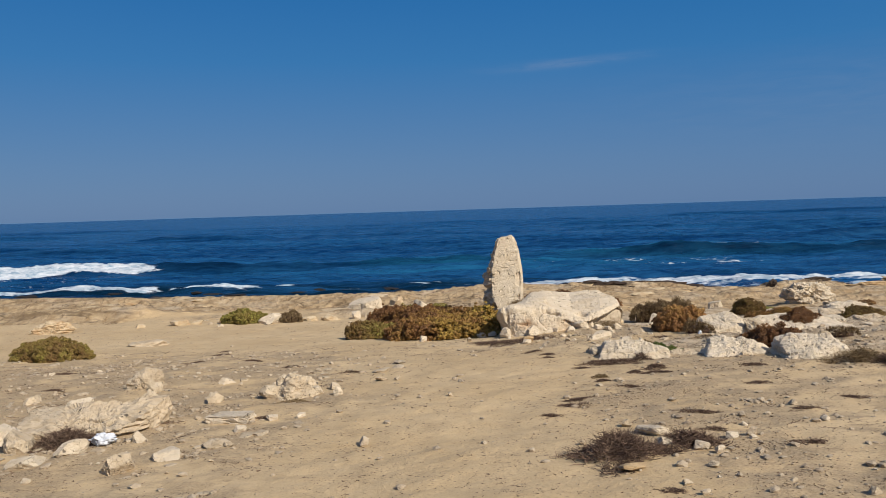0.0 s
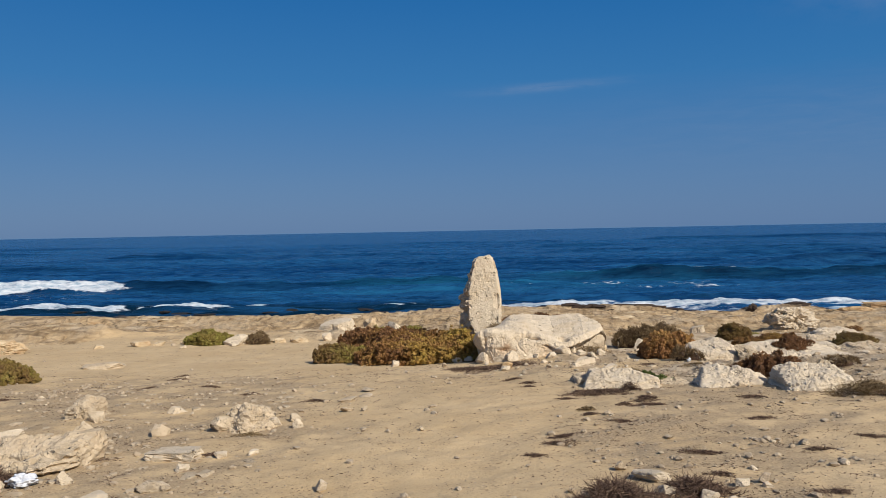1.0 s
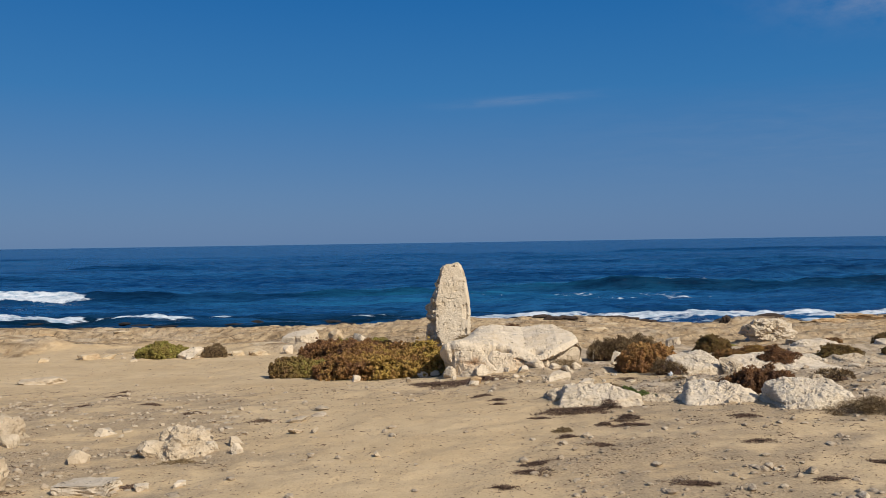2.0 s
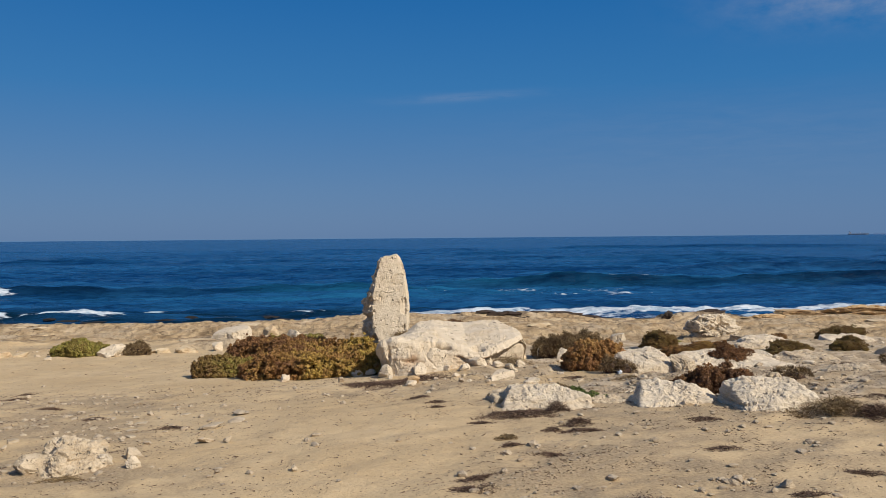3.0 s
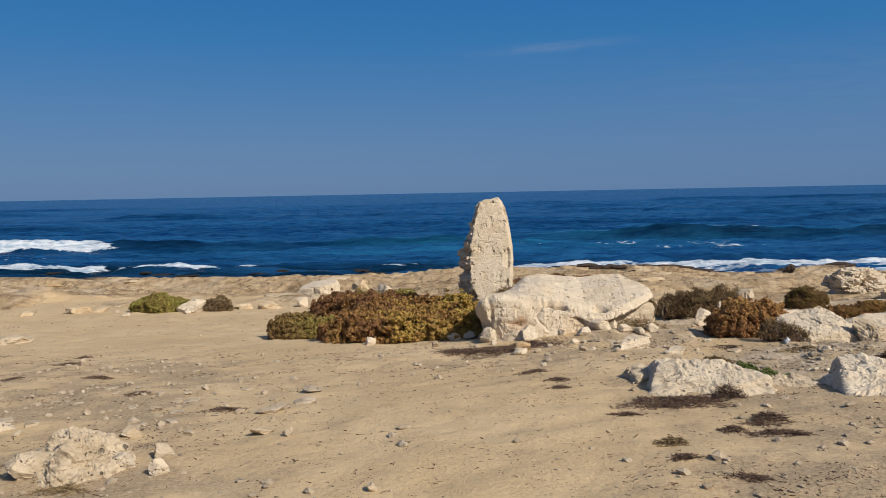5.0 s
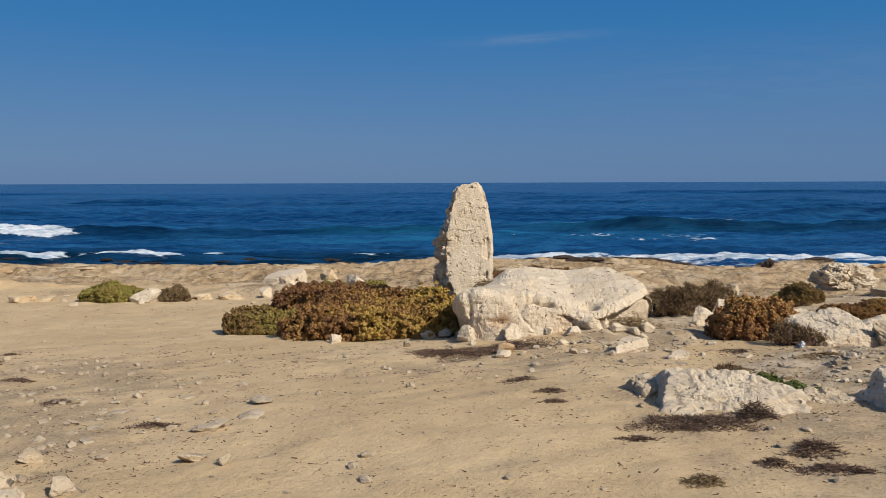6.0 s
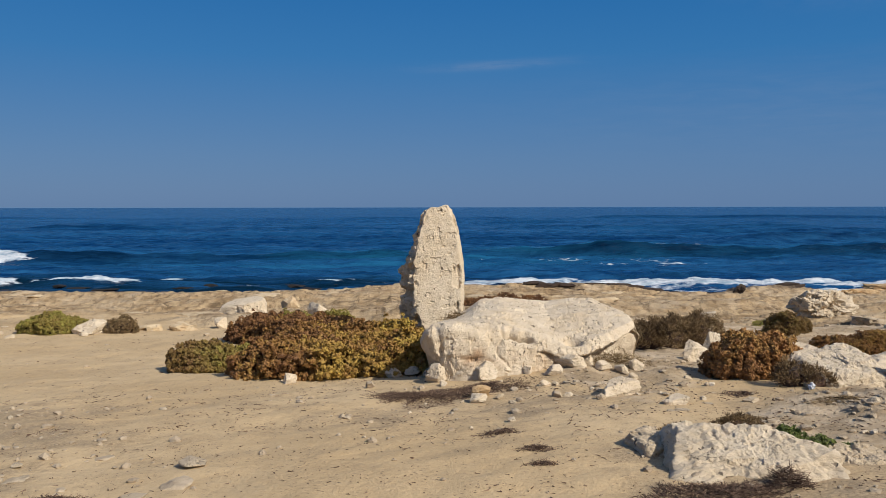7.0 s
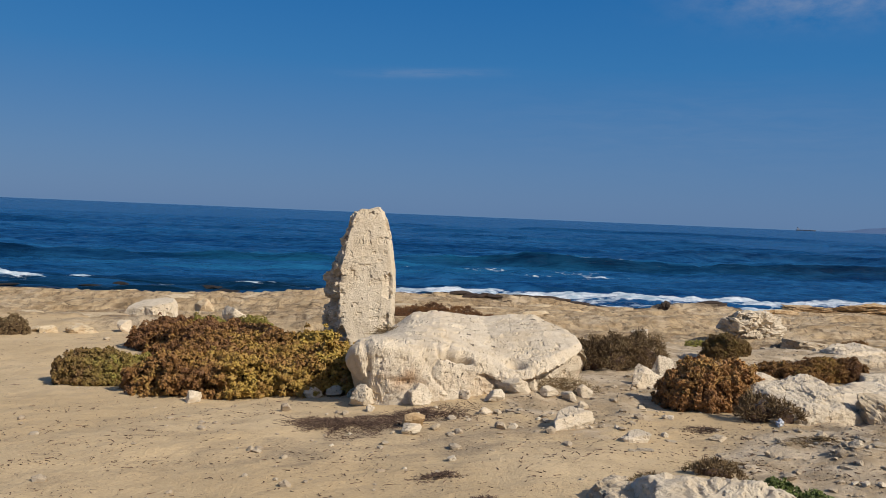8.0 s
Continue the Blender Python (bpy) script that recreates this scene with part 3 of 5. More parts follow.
def shoal_share(x, y):
    near = np.exp(-((x + 5) / 16) ** 2 - ((y - 72) / 9) ** 2) + 0.7 * np.exp(-((x - 16) / 20) ** 2 - ((y - 80) / 7) ** 2)
    return np.clip(near * (0.6 + 0.6 * fbm(x / 9, y / 3, 0, 101, 3)) + 0.25 * breaker(x, y), 0, 1) * step(44, 52, y)


sea_x = spread(-62, 62, 0.22, -4600, 4600)
sea_y = np.concatenate([np.arange(40.5, 78, 0.16), np.arange(78, 140, 0.5), np.arange(140, 320, 2.0), 320 * 1.09 ** np.arange(0, 32), [4950.0]])
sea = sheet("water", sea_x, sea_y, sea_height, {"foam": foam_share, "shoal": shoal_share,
            "reef": lambda x, y: np.clip(step(61, 52, y + 2.5 * fbm(x / 7, y / 3, 0, 103, 3)) * step(12, 2, x) * 0.9 + 0.6 * step(49, 46, y) + 0.5 * (fbm(x / 6, y / 1.2, 0, 104, 4) - 0.35) * step(75, 60, y), 0, 1), "face": wave_face_shade}, WATER)
tagged(sea, "deep blue sea with swell and white breakers", "sea", kind="structure")


# ---- far off: headland, cargo ship, sailing boat ----
def headland():
    xs = np.linspace(0, 1, 160)
    az = np.radians(30.5 + xs * 16)
    top = 70 * step(0.02, 0.5, xs) * (0.75 + 0.35 * fbm(xs * 6, 0.5, 0, 111, 4)) + 6
    verts, faces = [], []
    for far, k in ((4300, 0.0), (4420, 0.6), (4560, 1.0), (4760, 0.0)):
        for a, h in zip(az, top):
            verts.append((far * math.sin(a), far * math.cos(a), SEA_Z - 1 + h * k))
    for r in range(3):
        for i in range(159):
            a = r * 160 + i
            faces.append((a, a + 1, a + 161, a + 160))
    # the haze of distance is put into the hills' blue base colour
    haze = plain_material("hazy_far_hills", (0.045, 0.098, 0.205), (0.060, 0.120, 0.235), 0.01, 1.0, 0.0)
    tagged(solid("backdrop", verts, faces, haze), "low hazy headland across the bay", "headland", kind="structure")


def box(cx, cy, cz, sx, sy, sz):
    v = [(cx + sx * a, cy + sy * b, cz + sz * c) for c in (-.5, .5) for b in (-.5, .5) for a in (-.5, .5)]
    f = [(0, 2, 3, 1), (4, 5, 7, 6), (0, 1, 5, 4), (2, 6, 7, 3), (0, 4, 6, 2), (1, 3, 7, 5)]
    return v, f


def ship():
    root = new("cargo_ship")
    root.location = (1976, 3472, SEA_Z)
    root.rotation_euler = (0, 0, radians(-29))
    steel = plain_material("dark_ship_paint", (0.07, 0.10, 0.15), (0.10, 0.13, 0.18), 0.05, 0.6, 0.0)
    white = plain_material("pale_ship_paint", (0.38, 0.42, 0.48), (0.45, 0.48, 0.52), 0.05, 0.6, 0.0)
    half = [(-40, 4.5), (-38, 6), (30, 6), (38, 3), (43, 0)]
    ring = half + [(x, -y) for x, y in half[-2::-1]]
    k = len(ring)
    verts = [(x * 0.96, y, -1) for x, y in ring] + [(x, y, 4.6 + (1.0 if x > 35 else 0)) for x, y in ring]
    bm = bmesh.new()
    vs = [bm.verts.new(v) for v in verts]
    for i in range(k):
        bm.faces.new((vs[i], vs[(i + 1) % k], vs[k + (i + 1) % k], vs[k + i]))
    bm.faces.new(vs[:k][::-1]), bm.faces.new(vs[k:])
    me = bpy.data.meshes.new("hull")
    bm.to_mesh(me), bm.free()
    me.materials.append(steel)
    new("hull", me).parent = root
    solid("bridge", *box(-30, 0, 8.2, 10, 10, 7.4), white, root, "pale superstructure", False)
    solid("funnel", *box(-34, 0, 13.2, 3, 3, 4), steel, root, "", False)
    for x in (-8, 10, 24):
        solid("crane", *box(x, 0, 7.5, 1.4, 1.4, 6.2), white, root, "", False)
    tagged(root, "small dark cargo ship far out on the horizon", "ship")


def sailing_boat():
    root = new("sailing_boat")
    root.location = (-1732, 2450, SEA_Z)
    white = plain_material("white_sailcloth", (0.75, 0.75, 0.74), (0.82, 0.82, 0.8), 0.5, 0.8, 0.0)
    solid("hull", *box(0, 0, 0.6, 9, 2.6, 1.4), white, root, "", False)
    solid("mast", *box(0, 0, 6.5, 0.15, 0.15, 11), white, root, "", False)
    solid("sail", [(0.1, 0, 1.6), (-4, 0.25, 1.8), (0.1, 0, 12), (0.1, 0.12, 1.6), (-4, 0.37, 1.8), (0.1, 0.12, 12)],
          [(0, 1, 2), (5, 4, 3), (0, 3, 1), (1, 3, 4), (1, 4, 2), (2, 4, 5), (2, 5, 0), (0, 5, 3)], white, root, "", False)
    tagged(root, "tiny white sailing boat far out at sea", "boat")


headland()
ship()
sailing_boat()


# ---- rocks ----
BALLS = {}


def ball(sub):
    if sub not in BALLS:
        bm = bmesh.new()
        bmesh.ops.create_icosphere(bm, subdivisions=sub, radius=1.0)
        bm.verts.ensure_lookup_table()
        BALLS[sub] = (np.array([v.co[:] for v in bm.verts]), np.array([[v.index for v in f.verts] for f in bm.faces]))
        bm.free()
    return BALLS[sub]


def normals(v, f):
    """Normals at the points of a triangle mesh."""
    flat = np.cross(v[f[:, 1]] - v[f[:, 0]], v[f[:, 2]] - v[f[:, 0]])
    out = np.stack([np.bincount(f.ravel(), np.repeat(flat[:, k], 3), len(v)) for k in range(3)], -1)
    return out / (np.linalg.norm(out, axis=1, keepdims=True) + 1e-9)


def boulder_shape(seed, w, d, h, sub=5, cuts=9, rough=0.10, pit=0.0, flat=0.72, bed=0.0, under=False, peak=False):
    """A broken limestone block: a ball cut by planes, worn and pitted. It spans w by d by h, with its foot at z = 0."""
    v, f = ball(sub)
    v = v.copy()
    rng = np.random.default_rng(seed)
    v = np.sign(v) * np.abs(v) ** flat
    for _ in range(cuts):
        nrm = rng.normal(size=3)
        nrm[2] *= 0.6
        nrm /= np.linalg.norm(nrm)
        lim = rng.uniform(0.50, 0.95)
        over = np.maximum(v @ nrm - lim, 0)
        v -= over[:, None] * nrm * 0.97
    for k in range(5 if peak else 0):
        a = k * 1.26 + rng.uniform(-0.6, 0.6)
        nrm = np.array([math.cos(a), math.sin(a), rng.uniform(0.7, 2.2)])
        nrm /= np.linalg.norm(nrm)
        v -= (np.maximum(v @ nrm - rng.uniform(0.42, 0.72), 0) * 0.97)[:, None] * nrm
    o = rng.uniform(0, 50, 3)
    p = v * 1.3 + o
    out = v / np.linalg.norm(v, axis=1, keepdims=True)
    push = rough * (fbm(p[:, 0], p[:, 1], p[:, 2], seed, 4, 0.55) + 2.4 * chips(p, 1.1, seed) + (1.5 * chips(p, 2.9, seed + 50) if sub >= 4 else 0))
    if sub >= 5:
        q = v * np.array([w, d, h]) * 0.5
        size = min(w, d, h)
        push = push + (0.035 * chips(q, 9.0, seed + 60) + 0.014 * ridged(q[:, 0] * 7, q[:, 1] * 7, q[:, 2] * 11, seed + 5, 4, 0.6)) / max(size, 0.2)
    if pit:
        hole = fbm(p[:, 0] * 3, p[:, 1] * 3, p[:, 2] * 3, seed + 9, 3)
        push = push - pit * step(0.25, 0.65, hole)
    if bed:
        layer = p[:, 2] * 4 + 0.6 * grain(p[:, 0], p[:, 1], 0, seed + 11)
        push = push - bed * step(0.72, 0.95, layer - np.floor(layer))
    v = v + out * push[:, None]
    if not under:
        lid = np.array([rng.uniform(-0.22, 0.22), rng.uniform(-0.3, 0.05), 1.0])
        lid /= np.linalg.norm(lid)
        v -= (np.maximum(v @ lid - (0.55 if flat < 0.66 else 0.62), 0) * 0.85)[:, None] * lid
        v[:, 2] = np.where(v[:, 2] < -0.1, -0.1 + (v[:, 2] + 0.1) * 0.3, v[:, 2])
    v = v / np.ptp(v, axis=0) * np.array([w, d, h]) * (np.array([1.0, 1.0, 0.8]) if peak else 1.0)
    v = v - np.array([(v[:, 0].max() + v[:, 0].min()) / 2, (v[:, 1].max() + v[:, 1].min()) / 2, v[:, 2].min()])
    return v, f


def shard(seed, w, d, h, sub=4, count=17):
    """A broken piece of stone: flat faces, sharp arrises."""
    v, f = ball(sub)
    rng = np.random.default_rng(seed)
    r = np.full(len(v), 9.0)
    for k in range(count):
        nrm = rng.normal(size=3)
        nrm /= np.linalg.norm(nrm)
        r = np.minimum(r, rng.uniform(0.55, 1.0) / np.maximum(v @ nrm, 1e-3))
    for nrm in ((1, 0, 0), (-1, 0, 0), (0, 1, 0), (0, -1, 0), (0.1, -0.2, 1), (0, 0, -1)):
        r = np.minimum(r, 1.25 / np.maximum(v @ np.array(nrm), 1e-3))
    p = v * r[:, None]
    p = p + v * (0.11 * chips(p, 2.2, seed) + 0.07 * chips(p, 5.0, seed + 9) + 0.03 * fbm(p[:, 0] * 4, p[:, 1] * 4, p[:, 2] * 4, seed, 3))[:, None]
    p = p / np.ptp(p, axis=0) * np.array([w, d, h])
    return p - np.array([(p[:, 0].max() + p[:, 0].min()) / 2, (p[:, 1].max() + p[:, 1].min()) / 2, p[:, 2].min()]), f


def rock(name, label, x, y, w, h, d=None, turn=0.0, seed=1, sub=6, mat=None, sink=0.34, tip=(0, 0), z=None, group="", **shape):
    """A rock whose front foot stands at (x, y); w wide, d deep, h high above the ground."""
    d = d or w * 0.75
    v, f = shard(seed, w, d, h / (1 - sink), sub) if shape.pop("broken", False) else boulder_shape(seed, w, d, h / (1 - sink), sub, **shape)
    ob = solid(name, v, f, mat or LIME, smooth=False)
    cy = y + d * 0.42
    z = ground_at(x, cy) if z is None else z
    ob.matrix_world = pose(x, cy, (min(z, ground_at(x, y)) if z > SEA_Z else z) - sink * h / (1 - sink), tip[0], tip[1], turn)
    return tagged(ob, label, "rock", group)


def loft(rings, mat, name, label, seed, coarse, fine, pits=None, stain=None):
    """A closed skin over rings of points, roughened along its normals."""
    rings = np.asarray(rings, float)
    r, k, _ = rings.shape
    v = rings.reshape(-1, 3)
    a = np.roll(rings, -1, 1) - np.roll(rings, 1, 1)
    b = np.gradient(rings, axis=0)
    nrm = np.cross(a, b).reshape(-1, 3)
    nrm /= np.linalg.norm(nrm, axis=1, keepdims=True) + 1e-9
    mid = rings.mean(1, keepdims=True).repeat(k, 1).reshape(-1, 3)
    if ((v - mid) * nrm).sum() < 0:
        nrm = -nrm
    push = coarse * (0.5 * fbm(v[:, 0] * 2.6, v[:, 1] * 2.6, v[:, 2] * 2.6, seed, 3) + 1.6 * chips(v, 3.2, seed + 7)) + fine * (ridged(v[:, 0] * 11, v[:, 1] * 11, v[:, 2] * 11, seed + 3, 4) + 2.0 * chips(v, 11.0, seed + 8)) - 0.012 * step(0.60, 0.68, fbm(v[:, 0] * 14, v[:, 1] * 14, v[:, 2] * 17, seed + 9, 3))
    if pits is not None:
        push = push + pits(v)
    spots = np.zeros(len(v)) if stain is None else stain(v)
    v = v + nrm * push[:, None]
    idx = np.arange(r * k).reshape(r, k)
    quads = np.stack([idx[:-1], np.roll(idx, -1, 1)[:-1], np.roll(idx, -1, 1)[1:], idx[1:]], -1).reshape(-1, 4)
    tris = np.concatenate([quads[:, [0, 1, 2]], quads[:, [0, 2, 3]]])
    caps = []
    verts = [v]
    for row, at in ((idx[0], 0), (idx[-1], 1)):
        c = len(v) + at
        verts.append(v[row].mean(0, keepdims=True))
        turned = np.roll(row, -1)
        caps.append(np.stack([turned, row, np.full(k, c)] if at == 0 else [row, turned, np.full(k, c)], -1))
    ob = solid(name, np.concatenate(verts), np.concatenate([tris, *caps]), mat, smooth=False, values={"stain": np.append(spots, [0, 0])})
    return tagged(ob, label, "rock") if label else ob


def smooth_loop(corners, count, round_by):
    """Points round a polygon, its corners worn off."""
    c = np.asarray(corners, float)
    nxt = np.roll(c, -1, 0)
    length = np.linalg.norm(nxt - c, axis=1)
    s = np.concatenate([[0], np.cumsum(length)])
    t = np.linspace(0, s[-1], count, endpoint=False)
    i = np.clip(np.searchsorted(s, t, side="right") - 1, 0, len(c) - 1)
    pts = c[i] + (nxt[i] - c[i]) * ((t - s[i]) / length[i])[:, None]
    for _ in range(round_by):
        pts = 0.25 * np.roll(pts, 1, 0) + 0.5 * pts + 0.25 * np.roll(pts, -1, 0)
    return pts


def standing_stone():
    zs = (-0.75, -0.12, 0.1, 0.35, 0.6, 0.78, 0.97, 1.2, 1.4, 1.52, 1.57)
    front = (-0.22, -0.18, -0.29, -0.33, -0.345, -0.335, -0.30, -0.25, -0.20, -0.155, -0.10)
    right = (0.42, 0.385, 0.37, 0.365, 0.365, 0.36, 0.335, 0.30, 0.245, 0.20, 0.14)
    rear = (-0.58, -0.53, -0.52, -0.51, -0.555, -0.50, -0.41, -0.31, -0.245, -0.19, -0.12)
    rings = []
    for z in np.linspace(-0.75, 1.57, 230):
        fx, rx, bx = (np.interp(z, zs, side) for side in (front, right, rear))
        thick = np.interp(z, (-0.75, 0.2, 1.0, 1.4, 1.57), (0.52, 0.44, 0.34, 0.22, 0.12))
        lean = 0.15 * (z - 0.6)
        corners = [(fx, 17.82 + lean), (rx - 0.05, 17.86 + lean), (rx, 17.95 + lean), (rx - 0.06, 17.86 + lean + thick), (bx + 0.14, 17.98 + lean + thick), (bx, 17.88 + lean + thick * 0.80)]
        loop = smooth_loop(corners, 190, 2)
        jag = 0.018 * fbm(loop[:, 0] * 9, loop[:, 1] * 9, 0, 121, 3) * step(1.1, 1.57, z) + 0.05 * (loop[:, 0] + 0.02) * step(1.35, 1.57, z) - 0.03 * step(1.3, 1.57, z)
        rings.append(np.column_stack([loop, z + jag]))

    def pits(v):
        edge = step(0.16, 0.30, v[:, 0]) + step(-0.26, -0.36, v[:, 0])
        hole = fbm(v[:, 0] * 8, v[:, 1] * 8, v[:, 2] * 6, 131, 3)
        crack = 1 - np.abs(grain(v[:, 0] * 2 + 4, v[:, 1] * 5, v[:, 2] * 1.3, 133)) * 9
        rim = step(0.015, -0.03, v[:, 0] - np.interp(v[:, 2], zs, front))
        ragged = rim * (0.075 * chips(v, 6.0, 135) + 0.045 * chips(v, 15.0, 136) - 0.045 * step(0.05, 0.4, fbm(v[:, 0] * 6, v[:, 1] * 6, v[:, 2] * 9, 137, 3)))
        return ragged - 0.045 * edge * step(0.36, 0.58, hole) - 0.004 * step(0.15, 0.5, fbm(v[:, 0] * 9, v[:, 1] * 5, v[:, 2] * 4, 138, 4)) - 0.003 * np.clip(crack, 0, 1) + 0.02 * step(0.55, 0.2, v[:, 2]) * step(-0.30, -0.42, v[:, 0])

    loft(rings, LIME, "standing_stone", "tall upright slab of pale pitted limestone standing behind a boulder", 123, 0.004, 0.0012, pits)


def hewn(name, centre, planes, seed, parent, label="", sub=6, worn=0.02, rough=1.0, carve=None, mat=None):
    """A block bounded by planes (normal and distance from its centre), with worn edges, chips and pits."""
    d, f = ball(sub)
    r = np.full(len(d), 9.0)
    for x, y, z, far in planes:
        nrm = np.array([x, y, z], float)
        nrm /= np.linalg.norm(nrm)
        hit = far / np.maximum(d @ nrm, 1e-3)
        k = np.clip(0.5 + 0.5 * (hit - r) / (worn * 4), 0, 1)
        r = np.where(hit < 9, hit * (1 - k) + r * k - worn * 2 * k * (1 - k), r)
    v = d * r[:, None] + np.array(centre)
    x, y, z = v.T
    push = rough * (0.022 * chips(v, 2.6, seed) + 0.012 * chips(v, 6.5, seed + 10) + 0.010 * ridged(x * 4, y * 4, z * 5.5, seed + 20, 4, 0.6) + 0.006 * fbm(x * 15, y * 15, z * 18, seed + 30, 4, 0.75))
    if carve is not None:
        push = push + carve(v)
    v = v + normals(v, f) * push[:, None]
    if parent is not None:
        return solid(name, v - np.array(parent.location), f, mat or LIME, parent, label, False)
    ob = solid(name, v - np.array(centre), f, mat or LIME, smooth=False)
    ob.location = centre
    return tagged(ob, label, "rock")


def ledge(label, x, y, w, d, h, lean=(0.0, -0.12), seed=1, mat=None, turn=0.0, sub=6, rough=1.25, sink=0.25):
    """A flat-topped block of bedded limestone; its front foot stands at (x, y)."""
    h = h * 0.8
    rng = np.random.default_rng(seed)
    z = min(ground_at(x, y), ground_at(x, y + d * 0.5))
    c, s = math.cos(math.radians(turn)), math.sin(math.radians(turn))
    half = (h + sink) / 2
    planes = [(lean[0], lean[1], 1, half), (0, 0, -1, half)]
    for a, far in ((-90, d / 2), (90, d / 2), (0, w / 2), (180, w / 2)):
        planes.append((math.cos(math.radians(a + rng.uniform(-9, 9))), math.sin(math.radians(a + rng.uniform(-9, 9))), rng.uniform(0.05, 0.5), far * 0.96))
    for a in (-45, -135, 45, 135, -70, -112):
        b = math.radians(a + rng.uniform(-16, 16))
        planes.append((math.cos(b), math.sin(b), rng.uniform(-0.1, 0.5), (abs(math.cos(b)) * w + abs(math.sin(b)) * d) / 2 * rng.uniform(0.86, 1.0)))
    for _ in range(5):
        b = rng.uniform(0, 6.283)
        planes.append((0.6 * math.cos(b), 0.6 * math.sin(b) - 0.1, 1, half + 0.16 * w * rng.uniform(0.6, 1.1)))
    turned = [(px * c - py * s, px * s + py * c, pz, far) for px, py, pz, far in planes]

    def carve(v):
        layer = v[:, 2] * 11 + 0.7 * grain(v[:, 0] * 3, v[:, 1] * 3, 0, seed + 3)
        bed = step(0.70, 0.9, layer - np.floor(layer)) * step(0.02, 0.10, z + h * 0.9 - v[:, 2])
        return -0.020 * bed * step(-0.2, 0.3, grain(v[:, 0] * 4, v[:, 1] * 4, v[:, 2] * 2, seed + 5)) - 0.012 * step(0.42, 0.60, fbm(v[:, 0] * 13, v[:, 1] * 13, v[:, 2] * 13, seed + 4, 3))

    return hewn("rock", (x, y + d * 0.45, z + (h - sink) / 2), turned, seed, None, label, sub, 0.014, rough, carve, mat)


def tilted_boulder():
    root = new("boulder")
    root.location = (1.1, 15.9, ground_at(1.1, 15.9))
    bpy.context.view_layer.update()
    # from the blunt left end to the overhanging right end: lip, foot, nose and back edge
    at = (-0.22, -0.05, 0.20, 0.33, 0.50, 0.75, 1.00, 1.30, 1.60, 1.85, 2.10, 2.28)
    lip_y = (15.66, 15.42, 15.38, 15.37, 15.37, 15.37, 15.36, 15.30, 15.30, 15.42, 15.62, 15.86)
    lip_z = (0.06, 0.22, 0.25, 0.21, 0.18, 0.145, 0.06, -0.06, -0.03, 0.06, 0.15, 0.21)
    foot_y = (15.66, 15.36, 15.24, 15.20, 15.19, 15.19, 15.26, 15.44, 15.66, 15.85, 16.00, 16.10)
    nose = (0.03, 0.03, 0.03, 0.04, 0.05, 0.06, 0.09, 0.12, 0.11, 0.10, 0.08, 0.05)
    back_z = (0.00, 0.10, 0.15, 0.26, 0.40, 0.43, 0.40, 0.375, 0.42, 0.42, 0.34, 0.25)
    rings = []
    for x in np.linspace(-0.22, 2.28, 270):
        ly, lz, fy, up, bz = (np.interp(x, at, side) for side in (lip_y, lip_z, foot_y, nose, back_z))
        back = np.interp(x, (-0.22, 0.1, 1.8, 2.28), (16.3, 16.8, 16.75, 16.35))
        under = ly + 0.55 * max(fy - ly, 0.03) if fy > ly else ly + 0.14 * (fy - ly)
        prof = [(fy + 0.05, -0.85), (fy, -0.36), ((fy + under) / 2, lz * 0.5 - 0.20), (under, lz - 0.05), (ly, lz), (ly + 0.09, lz + up),
                (ly * 0.5 + back * 0.5, 0.5 * (lz + up + bz) + 0.02), (back, bz), (back + 0.1, -0.3), (back, -0.85)]
        loop = smooth_loop(prof, 230, 1)
        end = min(x + 0.22, 2.28 - x)
        k = 1 - 0.35 * (1 - min(end / 0.10, 1)) ** 2
        mid = loop.mean(0)
        loop = mid + (loop - mid) * k
        wob = 0.03 * grain(loop[:, 0] * 4, loop[:, 1] * 5, 0, 803) + 0.16 * step(0.10, -0.30, loop[:, 1]) * step(0.5, -0.22, x)
        rings.append(np.column_stack([np.full(230, x) + wob, loop]))

    def blot(v, x, z, rx, rz):
        return np.exp(-((v[:, 0] - x) / rx) ** 2 - ((v[:, 2] - z) / rz) ** 2) * step(15.95, 15.6, v[:, 1])

    def carve(v):
        x, y, z = v[:, 0], v[:, 1], v[:, 2]
        side = step(15.75, 15.5, y)
        crevice = np.exp(-((z - 0.155 + 0.34 * (x - 0.80) + 0.03 * grain(x * 14, 2, 0, 804)) / 0.026) ** 2) * step(0.66, 0.72, x) * step(1.06, 0.95, x) * step(15.9, 15.7, y)
        cleft = np.exp(-((x - 0.66 - 0.10 * grain(z * 6, 1, 0, 805) + 0.25 * z) / 0.018) ** 2) * side * step(0.25, 0.15, z)
        lipline = step(1.0, 1.15, x) * np.exp(-((z - np.interp(x, at, lip_z) + 0.045) / 0.02) ** 2)
        corner = blot(v, -0.03, 0.22, 0.06, 0.05) + blot(v, 0.02, 0.02, 0.03, 0.10)
        return -0.14 * crevice - 0.018 * cleft - 0.13 * blot(v, 1.45, 0.085, 0.085, 0.030) - 0.05 * blot(v, 0.36, -0.08, 0.13, 0.04) - 0.05 * blot(v, 1.16, -0.03, 0.05, 0.04) - 0.05 * corner + side * (0.010 * chips(v, 2.6, 808) + 0.022 * chips(v, 7.5, 809) + 0.008 * ridged(x * 5, y * 5, z * 7, 810, 4, 0.6)) - 0.040 * lipline + 0.0025 * ridged(x * 3, y * 6, z * 6, 806, 3, 0.55)

    def stain(v):
        rust = 1.3 * blot(v, 0.36, -0.06, 0.17, 0.09) + 0.5 * blot(v, 0.95, -0.12, 0.22, 0.10) + 0.35 * blot(v, 1.25, -0.10, 0.2, 0.06)
